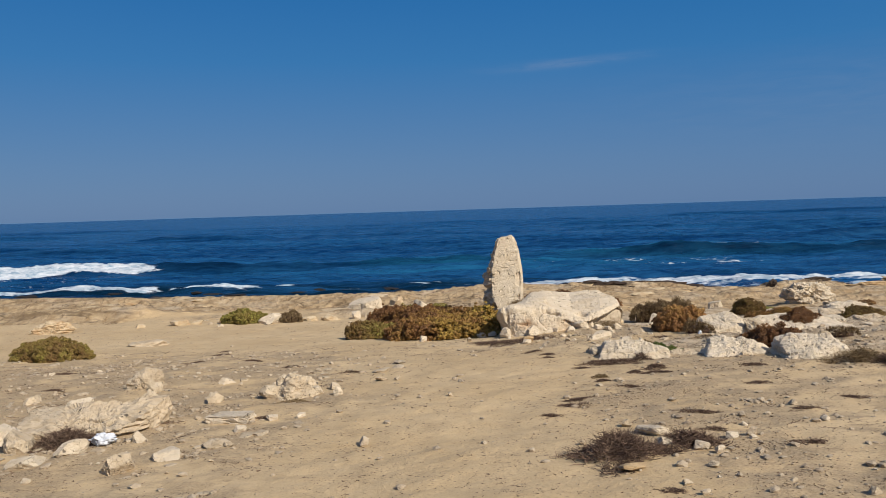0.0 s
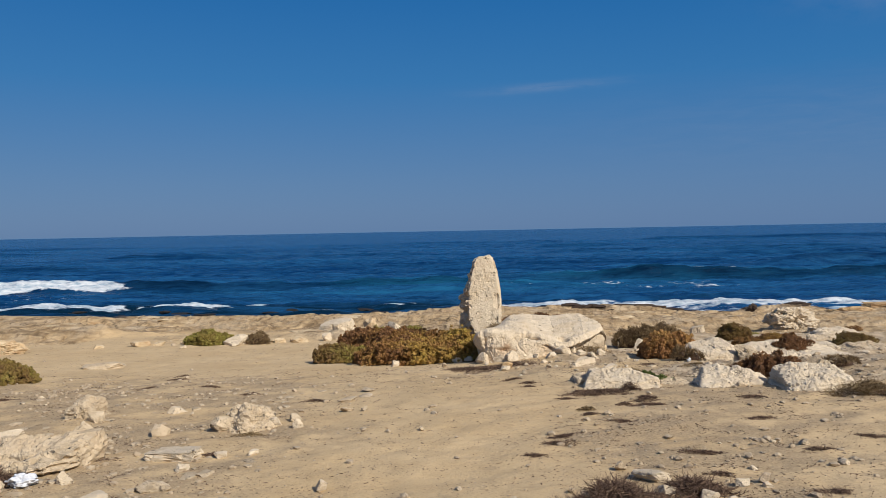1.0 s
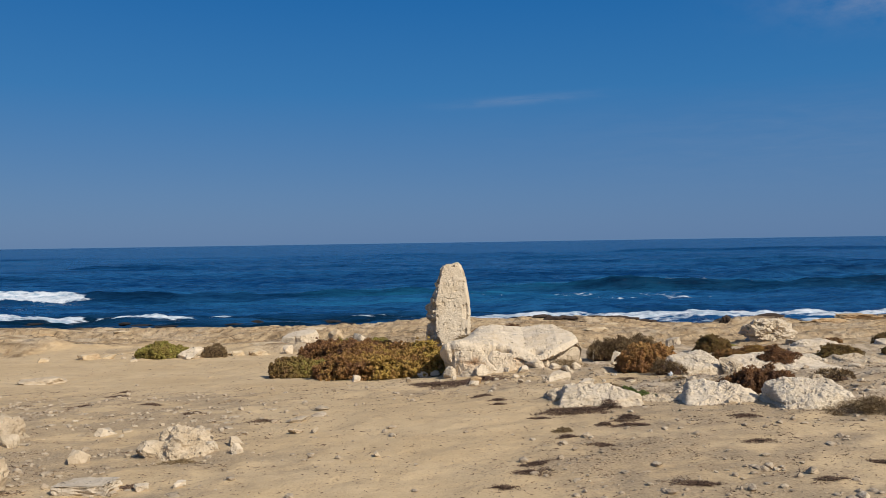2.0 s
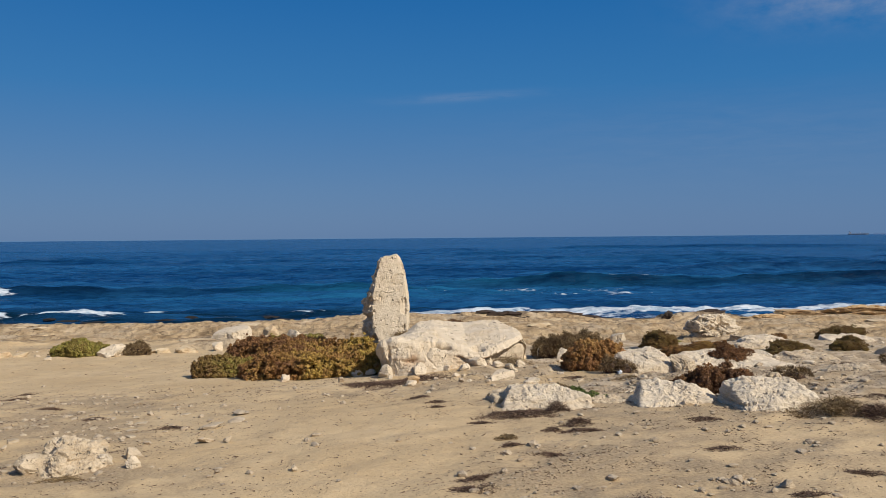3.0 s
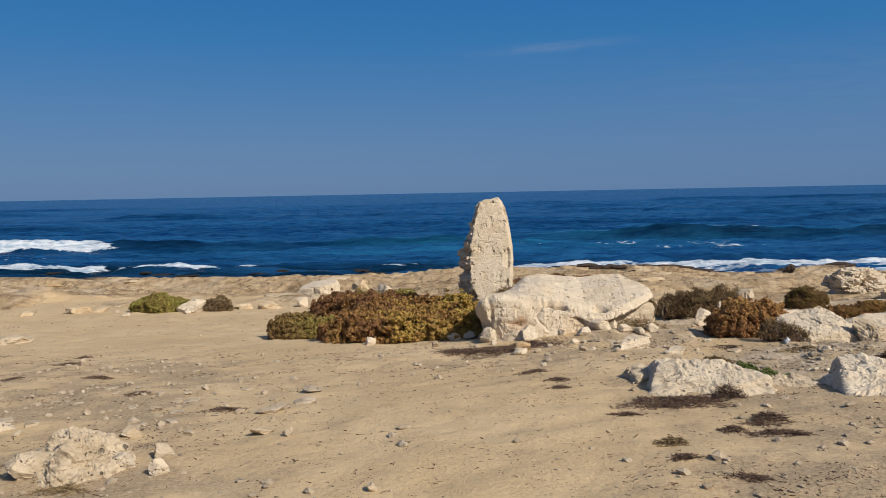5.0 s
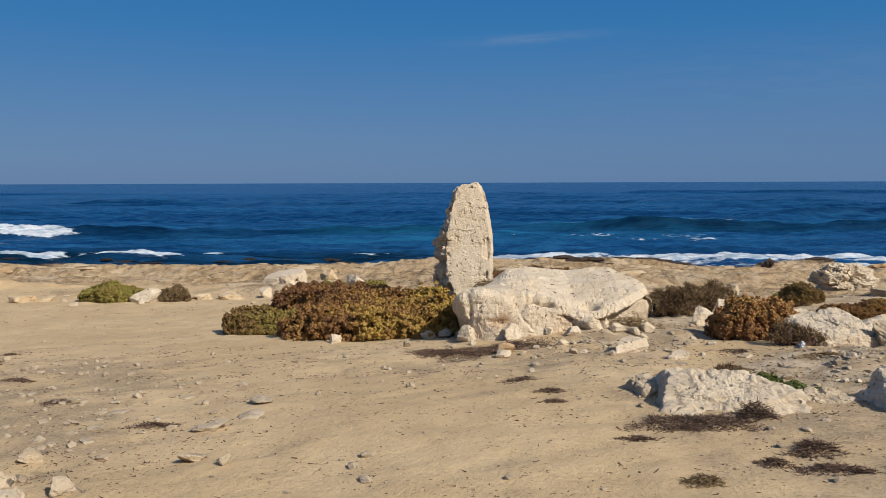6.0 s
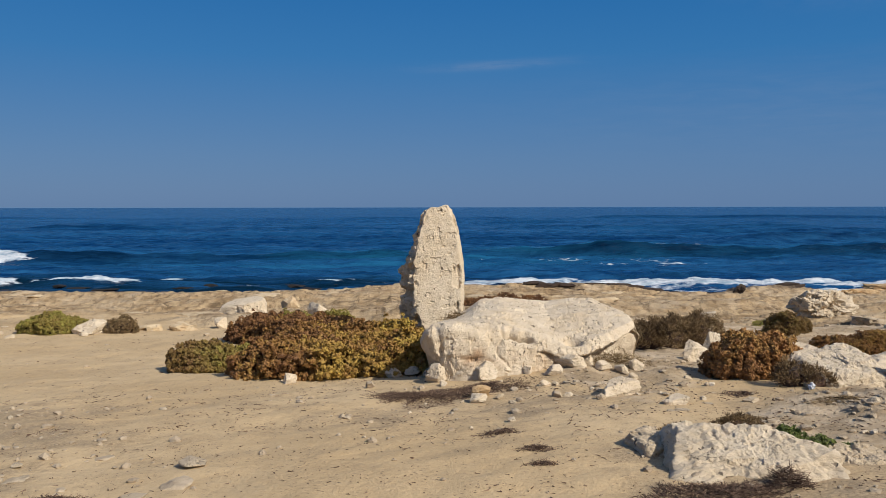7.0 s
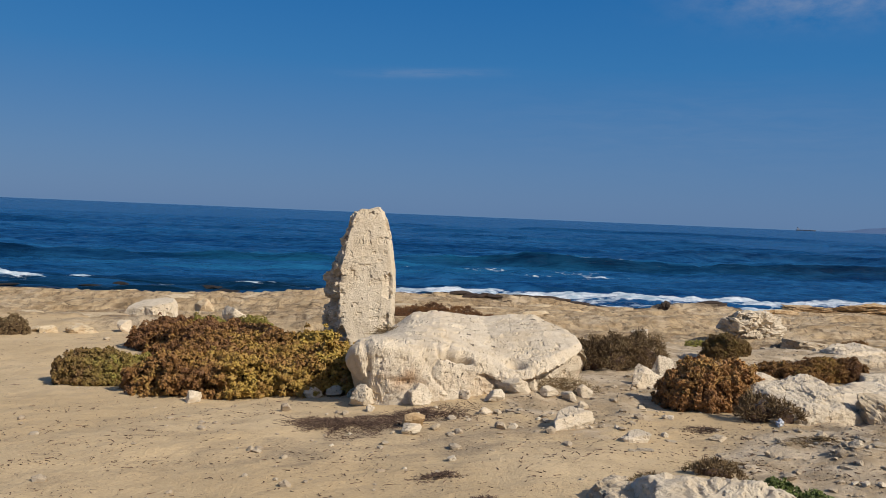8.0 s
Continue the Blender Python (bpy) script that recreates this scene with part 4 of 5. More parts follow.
        return np.clip(rust * (0.55 + 0.6 * fbm(v[:, 0] * 7, v[:, 1] * 7, v[:, 2] * 9, 811, 3)), 0, 0.75)

    slab = loft(rings, LIME, "slab", "", 801, 0.006, 0.0018, carve, stain)
    slab.parent = root
    slab.matrix_parent_inverse = Matrix.Translation(-root.location)
    hewn("base_block", (1.50, 16.25, -0.36), [(0.1, -1, 0.55, 0.55), (-1, 0, 0, 0.75), (0.8, -0.55, 0.3, 0.50), (0, 1, 0, 0.45), (0, 0, -1, 0.25), (0, 0, 1, 0.44), (0.5, -0.8, 0.2, 0.60)], 821, root, "crumbling ochre base of the boulder", rough=2.2, mat=TAN_LIME)
    tagged(root, "large tilted pale limestone boulder with flat sloping top and broken underside", "rock")


standing_stone()
tilted_boulder()

BLOCK = "pale weathered limestone block half sunk in stony ground"
# the stony ground seaward of the path
ledge("broad weathered limestone block with a flat top and pitted face", 4.06, 10.42, 0.78, 0.80, 0.24, (-0.10, -0.24), 201, LIME, 4)
ledge("long low limestone block with a cracked front", 3.28, 11.0, 0.86, 0.8, 0.16, (-0.12, -0.28), 202, LIME, -4)
rock("rock", "small pale limestone lump beside a larger block", 4.81, 12.1, 0.26, 0.19, 0.22, 20, 203, 5, LIME_GREY)
ledge("pale limestone block with a steep corner beside a rust-brown shrub", 3.86, 14.10, 0.85, 0.8, 0.27, (-0.10, -0.20), 204, LIME, 6)
ledge("long low ridge of pale limestone", 5.15, 14.25, 2.2, 1.1, 0.15, (0.02, -0.12), 205, LIME, -10)
ledge("low ledge of pale limestone behind dry shrubs", 3.9, 15.6, 1.3, 0.9, 0.14, (0, -0.08), 206, LIME, 10)
rock("rock", BLOCK, 4.35, 13.95, 0.42, 0.22, 0.4, 30, 207, 5, LIME_GREY)
rock("rock", "rounded white limestone lump beside a rust-brown shrub", 2.98, 15.95, 0.40, 0.27, 0.34, 15, 208, 6, LIME, broken=True)
rock("rock", "rounded white limestone lump leaning on its neighbour", 3.35, 16.35, 0.30, 0.36, 0.3, 70, 209, 5, LIME, broken=True)
ledge("low pale limestone slab breaking out of the sand", 1.88, 11.10, 1.0, 1.0, 0.14, (-0.06, -0.40), 210, LIME, -5)
ledge("low pale limestone slab breaking out of the sand", 1.50, 11.85, 0.5, 0.45, 0.10, (0, -0.1), 211, LIME_GREY, 12)
ledge("low pale limestone slab breaking out of the sand", 2.62, 11.55, 0.5, 0.5, 0.07, (0, -0.1), 212, LIME_GREY, 20)
rock("rock", "wedge-shaped pale limestone stone", 1.67, 14.05, 0.38, 0.15, 0.28, 10, 213, 5, LIME, broken=True)
rock("rock", "flat pale limestone stone on the sand", 2.02, 13.55, 0.23, 0.085, 0.16, 5, 214, 5, LIME, flat=0.6)
rock("rock", "tall blunt block of pale limestone", 6.61, 26.3, 0.45, 0.40, 0.40, 10, 215, 5, LIME, flat=0.5, cuts=6)
rock("rock", "large hollowed limestone rock with dark cavities", 9.70, 26.6, 1.75, 0.82, 1.1, 6, 216, 6, LIME, pit=0.20, rough=0.12, cuts=6, sink=0.14, under=True)
rock("rock", "low weathered limestone ledge among shrubs", 10.2, 24.8, 1.4, 0.33, 0.8, -8, 217, 6, LIME_GREY, pit=0.12, flat=0.6)
rock("rock", BLOCK, 8.2, 23.6, 0.6, 0.2, 0.5, 20, 218, 5, LIME, broken=True)
ledge(BLOCK, 7.9, 19.6, 0.9, 0.5, 0.13, (0, -0.08), 219, LIME_GREY, -10)
ledge(BLOCK, 7.2, 15.8, 1.1, 0.7, 0.11, (0, -0.08), 220, LIME_GREY, 8)
ledge(BLOCK, 6.7, 17.0, 1.0, 0.5, 0.10, (0, -0.08), 221, LIME, -6)
ledge(BLOCK, 8.7, 20.9, 1.2, 0.7, 0.13, (0, -0.08), 222, LIME, 12)
ledge(BLOCK, 11.4, 21.9, 1.5, 0.8, 0.16, (0, -0.08), 223, LIME, 4)
ledge(BLOCK, 4.9, 17.6, 0.7, 0.5, 0.10, (0, -0.08), 224, LIME, 0)
ledge(BLOCK, 5.9, 16.2, 0.5, 0.4, 0.08, (0, -0.08), 225, LIME, 25)
ledge(BLOCK, 6.2, 12.8, 0.7, 0.5, 0.09, (0, -0.08), 226, LIME_GREY, 5)
ledge(BLOCK, 9.3, 16.4, 0.9, 0.6, 0.13, (0, -0.08), 227, LIME_GREY, 15)
# behind the low shrubs
rock("rock", "smooth whitish limestone hump behind low shrubs", -5.25, 28.2, 1.30, 0.54, 1.0, 3, 231, 6, LIME, cuts=5, rough=0.06)
rock("rock", "small whitish limestone lump at the edge of the sand", -4.79, 24.5, 0.30, 0.26, 0.26, 0, 232, 5, LIME, broken=True)
rock("rock", "upright whitish limestone lump", -4.45, 31.2, 0.62, 0.45, 0.5, 12, 233, 5, TAN_LIME, broken=True)
rock("rock", "whitish limestone lump behind low shrubs", -3.15, 27.9, 0.68, 0.38, 0.5, -8, 234, 5, LIME, broken=True)
rock("rock", "whitish limestone lump beside a green shrub", -7.22, 23.3, 0.74, 0.30, 0.55, 5, 235, 5, LIME, broken=True)
for x, y, w, h, s in ((-5.6, 24.3, 0.62, 0.24, 1), (-6.05, 24.0, 0.36, 0.17, 2), (-6.35, 24.1, 0.28, 0.14, 3), (-8.9, 24.2, 0.5, 0.17, 4), (-9.6, 23.7, 0.36, 0.15, 5), (-10.2, 23.6, 0.6, 0.2, 6), (-11.1, 23.0, 0.4, 0.15, 7)):
    rock("rock", "small pale limestone lump where sand meets the rock shelf", x, y, w, h * 0.8, w * 0.8, s * 40, 240 + s, 5, TAN_LIME, broken=True)
# the near left
SLABBY = "broken pale limestone slab with layered edges lying in grit"
g = ground_at(-4.5, 8.1)


def layered(v):
    """Beds that part towards the broken right end, over a hollow."""
    layer = v[:, 2] * 17 + 1.2 * grain(v[:, 0] * 2.5, v[:, 1] * 2.5, 0, 252)
    bed = step(0.62, 0.85, layer - np.floor(layer)) * step(-4.9, -4.3, v[:, 0]) * step(8.15, 7.95, v[:, 1])
    hollow = step(0.04, -0.02, v[:, 2] - g - 0.06 * (v[:, 0] + 4.3)) * step(-4.7, -4.3, v[:, 0]) * step(8.2, 8.0, v[:, 1])
    return -0.045 * bed - 0.10 * hollow + 0.035 * chips(v, 5.0, 253)


hewn("rock", (-4.5, 8.1, g + 0.02), [(-0.10, -0.26, 0.96, 0.135), (-0.08, -1, -0.2, 0.28), (1, -0.25, -0.15, 0.62), (0.8, -0.7, 0.0, 0.58), (-1, -0.1, 0.2, 0.85), (0, 1, 0.1, 0.36), (0, 0, -1, 0.3), (-0.5, -0.8, 0.4, 0.52)], 251, None, SLABBY, 6, 0.010, 1.6, layered, LIME_GREY)
rock("rock", "upright broken limestone piece on a slab", -4.10, 8.55, 0.36, 0.34, 0.24, 35, 252, 5, LIME, broken=True)
g = ground_at(-5.1, 10.7)
hewn("rock", (-5.10, 10.72, g + 0.06), [(-0.45, -0.25, 0.85, 0.16), (0.5, -0.4, 0.75, 0.17), (-0.2, -1, 0.2, 0.17), (-1, 0, -0.1, 0.20), (1, -0.1, 0.1, 0.17), (0, 1, 0.3, 0.2), (0.1, 0.2, 1, 0.20), (0, 0, -1, 0.2)], 253, None, "blunt pale limestone boulder", 6, 0.012, 1.5, None, LIME_GREY)
rock("rock", "small limestone lump beside a boulder", -4.80, 10.3, 0.20, 0.13, 0.2, 0, 254, 4, LIME_GREY)
g = ground_at(-2.62, 9.7)
hewn("rock", (-2.64, 9.72, g + 0.02), [(-0.55, -0.45, 0.70, 0.155), (0.55, -0.45, 0.70, 0.135), (0.05, -1, 0.3, 0.22), (-1, 0, 0.2, 0.27), (1, -0.1, 0.2, 0.24), (0, 1, 0.4, 0.20), (0, 0.3, 1, 0.215), (0, 0, -1, 0.2)], 255, None, "low pale limestone mound with broken facets", 6, 0.012, 2.2, None, LIME_GREY)
rock("rock", "low white limestone lump against a mound", -2.95, 9.55, 0.30, 0.16, 0.28, 40, 256, 5, LIME_GREY, broken=True)
rock("rock", "low white limestone lump against a mound", -2.42, 9.70, 0.26, 0.11, 0.24, 10, 257, 5, LIME, broken=True)
rock("rock", SLABBY, -3.05, 8.30, 0.62, 0.09, 0.42, -8, 258, 5, LIME, flat=0.6, bed=0.02, sink=0.35)
def crumpled(label, category, name, x, y, w, h, seed):
    """A crushed sheet with sharp folds."""
    v, f = ball(5)
    fold = ridged(v[:, 0] * 1.4, v[:, 1] * 1.4, v[:, 2] * 1.4, seed, 3) + 1.6 * chips(v, 2.2, seed + 1)
    v = v * (0.85 + 0.42 * fold[:, None])
    v = v / np.ptp(v, axis=0) * np.array([w, w * 0.6, h * 1.2])
    v[:, 2] = np.maximum(v[:, 2] - v[:, 2].min() - h * 0.2, 0.0)
    ob = solid(name, v, f, CRUSHED)
    ob.matrix_world = pose(x, y + w * 0.2, ground_at(x, y + w * 0.2) - 0.004, 0, 0, seed * 20)
    return tagged(ob, label, category)


CRUSHED = plain_material("crushed_white_plastic", (0.48, 0.50, 0.54), (0.62, 0.63, 0.66), 20, 0.6, 0.3)
crumpled("crumpled white plastic bag lying against a limestone slab", "litter", "plastic_bag", -4.01, 7.38, 0.28, 0.13, 1)
crumpled("small crumpled piece of white litter beside a limestone block", "litter", "paper_scrap", 3.34, 13.9, 0.12, 0.07, 3)
for x, y, w, h, s in ((-4.19, 7.05, 0.34, 0.14, 1), (-3.39, 6.45, 0.33, 0.18, 2), (-3.12, 6.80, 0.38, 0.08, 3), (-2.77, 7.20, 0.34, 0.08, 4), (-2.56, 8.37, 0.14, 0.06, 5), (-3.65, 9.5, 0.22, 0.14, 6), (-4.4, 6.7, 0.4, 0.1, 7), (-4.9, 7.3, 0.4, 0.22, 8), (-3.7, 7.5, 0.2, 0.12, 9), (-8.55, 17.9, 0.95, 0.13, 10), (-5.4, 9.4, 0.35, 0.12, 11), (-6.3, 9.8, 0.3, 0.1, 12), (-5.3, 7.6, 0.5, 0.2, 13), (-5.0, 6.2, 0.45, 0.18, 14), (-4.0, 10.9, 0.3, 0.09, 15)):
    rock("rock", "flat pale limestone piece lying in grit", x, y, w, h, w * 0.7, s * 37, 260 + s, 5, LIME if s % 2 else LIME_GREY, sink=0.3, broken=True)
# dark wet rocks and ochre ledges along the water
for k in range(24):
    x = 3.0 + 0.36 * k + random.uniform(-0.2, 0.2) + (4.5 if k > 21 else 0)
    w = random.uniform(0.5, 1.3)
    rock("rock", "dark wet rock at the edge of the sea", x, shore(x) - random.uniform(0.5, 1.1), w, random.uniform(0.08, 0.18), w * 0.6, random.uniform(-30, 30), 280 + k, 4, WET, sink=0.3, broken=True)
for k in range(64):
    x = -44 + 0.68 * k + random.uniform(-0.6, 0.6)
    w = random.uniform(0.4, 1.5)
    rock("rock", "flat black reef rock awash in the sea", x, random.uniform(46.8, 51.0), w, random.uniform(0.05, 0.15), w * 0.6, random.uniform(-12, 12), 900 + k, 3, REEF, sink=0.3, z=SEA_Z - 0.02, broken=True)
rock("rock", "dark upright wet rock at the edge of the sea", 13.0, 41.3, 0.62, 0.40, 0.5, 0, 298, 5, WET, rough=0.2, flat=0.9)
for x, y, w, h, d, s in ((19.2, 40.4, 2.6, 0.40, 1.6, 1), (22.3, 41.0, 4.0, 0.55, 2.4, 2), (26.8, 41.6, 5.0, 0.62, 2.8, 3), (16.8, 38.8, 2.0, 0.3, 1.5, 4), (31.5, 42.0, 5.5, 0.66, 3.0, 5), (24.2, 38.6, 2.6, 0.4, 1.6, 6), (-1.6, 38.6, 2.2, 0.16, 1.5, 7), (-3.2, 39.2, 1.8, 0.14, 1.4, 8)):
    rock("rock", "ochre sandstone ledge above the sea", x, y, w, h, d, s * 9 - 20, 300 + s, 6, TAN, flat=0.7, bed=0.04, rough=0.16, pit=0.10, sink=0.2, under=True)
for k in range(80):
    x, y = random.uniform(-19, 19), random.uniform(26.0, 41.0)
    if shelf_share(x, y) > 0.6 and not (5 < x < 12 and y < 30):
        w = random.uniform(0.25, 0.8) if k % 3 else random.uniform(0.8, 1.6)
        rock("rock", "low broken ochre ledge on the rock shelf", x, y, w, random.uniform(0.05, 0.15) * (0.6 + 0.3 * w), w * random.uniform(0.4, 0.7), random.uniform(-20, 20), 330 + k, 4, (TAN_LIME, TAN, TAN_LIME)[k % 3], sink=0.3, broken=True)
rock("rock", "ochre rock ledge with a dark overhang", -13.3, 21.7, 1.5, 0.40, 0.9, -5, 321, 6, TAN_LIME, flat=0.7, bed=0.05, under=True, rough=0.14)


# ---- shrubs ----
def unit(v):
    return v / (np.linalg.norm(v, axis=-1, keepdims=True) + 1e-9)


def shrub(label, mat, lobes, seed, tuft=0.055, leaf=0.030, slim=0.45, dense=260, leaves=16, upright=0.0, tint=None, name="shrub", core=0.80, stalk=None):
    """A low cushion shrub: humps (x, y, rx, ry, h) covered with tufts of small leaves over a solid dark body."""
    rng = np.random.default_rng(seed)
    cx, cy = lobes[0][0], lobes[0][1]
    cz = ground_at(cx, cy)
    root = new(name)
    root.location = (cx, cy, cz)
    spots, ways = [], []
    for x, y, rx, ry, h in lobes:
        area = 3.1416 * rx * ry + 2.6 * (rx + ry) * h
        count = int(area * (6000 * (0.06 / tuft) ** 2 if slim > 0.2 else dense))
        d = unit(rng.normal(size=(count, 3)))
        d[:, 2] = np.abs(d[:, 2])
        wob = 1 + 0.20 * fbm(d[:, 0] * 2.4 + x, d[:, 1] * 2.4 + y, d[:, 2] * 2.4, seed, 3) + 0.06 * rng.normal(size=count)
        p = np.column_stack([x + rx * d[:, 0] * wob, y + ry * d[:, 1] * wob, h * d[:, 2] ** 0.75 * wob])
        knob = np.abs(grain(p[:, 0] * 5.5, p[:, 1] * 5.5, p[:, 2] * 5.5, seed + 3))
        p = p + d * np.array([rx, ry, h]) * (0.42 * (np.minimum(knob, 0.45) - 0.2))[:, None]
        p[:, 2] = np.maximum(p[:, 2], 0.01)
        keep = np.ones(count, bool)
        for x2, y2, rx2, ry2, h2 in lobes:
            if (x2, y2) != (x, y):
                keep &= ((p[:, 0] - x2) / rx2) ** 2 + ((p[:, 1] - y2) / ry2) ** 2 + (p[:, 2] / h2) ** 2 > 0.8
        spots.append(p[keep]), ways.append(unit(d[keep] / np.array([rx, ry, h]) * min(rx, ry, h) + np.array([0, 0, 0.25 + upright])))
    p, nrm = np.concatenate(spots), np.concatenate(ways)
    if slim > 0.2:
        _, one = np.unique(np.floor(p / (tuft * 0.80)).astype(int), axis=0, return_index=True)
        p, nrm = p[one], nrm[one]
    p[:, 2] += lie(p[:, 0], p[:, 1]) - cz
    value = rng.uniform(0.05, 0.75, len(p)) if tint is None else np.clip(tint(p) + rng.normal(0, 0.08, len(p)), 0, 1)
    k = leaves
    if slim > 0.2:
        # rosettes: small domes of overlapping leaves
        p_size = tuft * 0.52 * rng.uniform(0.7, 1.3, (len(p), 1, 1))
        go = unit(rng.normal(size=(len(p), k, 3)))
        back = (go * nrm[:, None, :]).sum(2, keepdims=True)
        go = unit(go + nrm[:, None, :] * np.where(back < -0.15, -2 * back, 0.15))
        ln = p_size * rng.uniform(0.75, 1.25, (len(p), k, 1))
        along = unit(np.cross(go, rng.normal(size=go.shape)) + go * rng.uniform(-0.1, 0.9, (len(p), k, 1)))
        side = unit(np.cross(along, go) + 0.35 * rng.normal(size=go.shape))
        base = p[:, None, :] + go * p_size * rng.uniform(0.6, 1.05, (len(p), k, 1)) - along * ln * 0.4
    else:
        size = rng.uniform(0.65, 1.25, (len(p), 1, 1)) * tuft
        go = unit(nrm[:, None, :] * (0.75 + upright) + unit(rng.normal(size=(len(p), k, 3))) * 0.95)
        base = p[:, None, :] + go * size * rng.uniform(0.05, 0.75, (len(p), k, 1))
        ln = leaf * rng.uniform(0.7, 1.3, (len(p), k, 1))
        along = unit(go + 0.7 * rng.normal(size=go.shape))
        side = unit(np.cross(along, rng.normal(size=go.shape)))
    fold = unit(np.cross(along, side))
    tip = base + along * ln
    mid = base + along * ln * 0.55 + fold * ln * 0.12
    wide = side * ln * slim * 0.5
    v = np.stack([base, mid + wide, tip, mid - wide], 2) - np.array([cx, cy, 0])
    count = len(p) * k
    faces = np.arange(count * 4).reshape(-1, 4)
    tints = np.repeat(value, k * 4) + np.repeat(rng.normal(0, 0.05, count), 4)
    solid("foliage", v.reshape(-1, 3), faces, mat, root, "", False, {"tint": np.clip(tints, 0, 1)})
    # closed dark domes stand in for the twigs and the shade among them
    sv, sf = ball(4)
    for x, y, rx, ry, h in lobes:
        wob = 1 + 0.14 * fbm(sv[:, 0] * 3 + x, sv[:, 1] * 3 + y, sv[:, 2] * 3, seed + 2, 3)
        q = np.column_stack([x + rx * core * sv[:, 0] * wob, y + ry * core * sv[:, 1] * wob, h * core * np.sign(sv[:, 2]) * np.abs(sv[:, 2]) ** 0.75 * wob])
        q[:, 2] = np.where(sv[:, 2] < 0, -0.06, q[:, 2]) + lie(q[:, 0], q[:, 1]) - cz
        solid("woody_core", q - np.array([cx, cy, 0]), sf, stalk or DARKDRY, root, "solid dark inside of the shrub, for its twigs and shade", True, {"tint": np.full(len(q), 0.15)})
    return tagged(root, label, "shrub")


def needles(start, way, length, thick, rng):
    """Thin tapering stalks as three-sided spikes."""
    side = unit(np.cross(way, rng.normal(size=way.shape)))
    up = unit(np.cross(way, side))
    t = np.asarray(thick)[:, None]
    ring = [start + side * t, start - side * t * 0.5 + up * t * 0.87, start - side * t * 0.5 - up * t * 0.87]
    v = np.stack([*ring, start + way * np.asarray(length)[:, None]], 1)
    i = np.arange(len(start))[:, None, None] * 4
    f = (i + np.array([[0, 1, 3], [1, 2, 3], [2, 0, 3]])).reshape(-1, 3)
    return v.reshape(-1, 3), f


def dead_shrub(label, x, y, rx, ry, h, count, seed, mat=None, thick=0.0035, long=0.16, splay=1.0, name="dead_shrub", lift=0.0):
    """A tangle of dry stalks spreading low over the ground."""
    rng = np.random.default_rng(seed)
    count = int(count * (2.6 if h > 0.1 else 4.0))
    a = rng.uniform(0, 6.283, count)
    r = 1.25 * rng.uniform(0, 1, count) ** 0.72 * (0.72 + 0.55 * fbm(np.cos(a) * 1.6 + seed, np.sin(a) * 1.6, 0, seed, 3)) + rng.normal(0, 0.12, count)
    px, py = x + rx * r * np.cos(a), y + ry * r * np.sin(a)
    cz = ground_at(x, y)
    hump = np.clip(1 - r * r, 0, 1)
    pz = lie(px, py) - cz + lift + rng.uniform(0, 1, count) * h * hump * 0.7
    way = unit(np.column_stack([np.cos(a) * splay * 0.5 + rng.normal(0, 0.9, count), np.sin(a) * splay * 0.5 + rng.normal(0, 0.9, count), rng.uniform(-0.1, 1.0, count) * (0.12 + h * 3.5)]))
    ln = long * (0.62 if h > 0.1 else 0.42) * rng.uniform(0.2, 1.2, count)
    s0 = np.column_stack([px - x, py - y, pz])
    th = thick * 0.85 * rng.uniform(0.5, 1.4, count)
    v1, f1 = needles(s0, way, ln, th, rng)
    bend = unit(way + 0.6 * rng.normal(size=way.shape))
    v2, f2 = needles(s0 + way * (ln * 0.6)[:, None], bend, ln * 0.6, th * 0.7, rng)
    tint = np.concatenate([np.repeat(rng.uniform(0, 1, count), 4)] * 2)
    ob = solid(name, np.concatenate([v1, v2]), np.concatenate([f1, f2 + len(v1)]), mat or DARKDRY, None, "", False, {"tint": tint})
    ob.location = (x, y, cz)
    return tagged(ob, label, "dry plant")


# the great cushion beside the boulder: russet to the left and on top, ochre towards the boulder
shrub("wide russet-brown cushion shrub with ochre patches beside a boulder", RUSSET, [
    (-1.35, 17.05, 0.95, 0.72, 0.40), (-2.05, 17.15, 0.50, 0.55, 0.34), (-0.55, 16.85, 0.62, 0.60, 0.36), (-0.95, 17.75, 0.75, 0.65, 0.46),
    (-0.70, 17.70, 0.42, 0.48, 0.52), (-1.75, 18.1, 0.62, 0.60, 0.44), (-1.35, 19.2, 0.80, 0.75, 0.45), (-1.9, 20.3, 0.80, 0.75, 0.44), (-2.6, 21.3, 0.72, 0.62, 0.43), (-3.25, 21.9, 0.55, 0.50, 0.40), (-2.05, 21.5, 0.55, 0.5, 0.38)],
    401, 0.080, 0.028, 0.7, 150, 22, 0.1, lambda p: 0.46 + 0.17 * (p[:, 0] + 1.2) - 0.03 * (p[:, 1] - 17.2) + 0.28 * grain(p[:, 0] * 3, p[:, 1] * 3, 0, 402))
shrub("low olive and brown cushion shrub on the sand", OLIVE, [(-3.10, 17.75, 0.36, 0.34, 0.31), (-3.32, 17.80, 0.32, 0.32, 0.30), (-2.72, 17.95, 0.32, 0.28, 0.23)],
      403, 0.066, 0.026, 0.7, 210, 36, 0.1, lambda p: 0.14 + 0.45 * (p[:, 0] + 3.4))
shrub("low yellow-green tuft behind russet shrubs", OLIVE, [(-2.95, 23.4, 0.40, 0.3, 0.36), (-2.15, 23.6, 0.40, 0.3, 0.36)], 404, 0.06, 0.04, 0.5, 130, 16, 0.2, lambda p: 0.6 + 0 * p[:, 0])
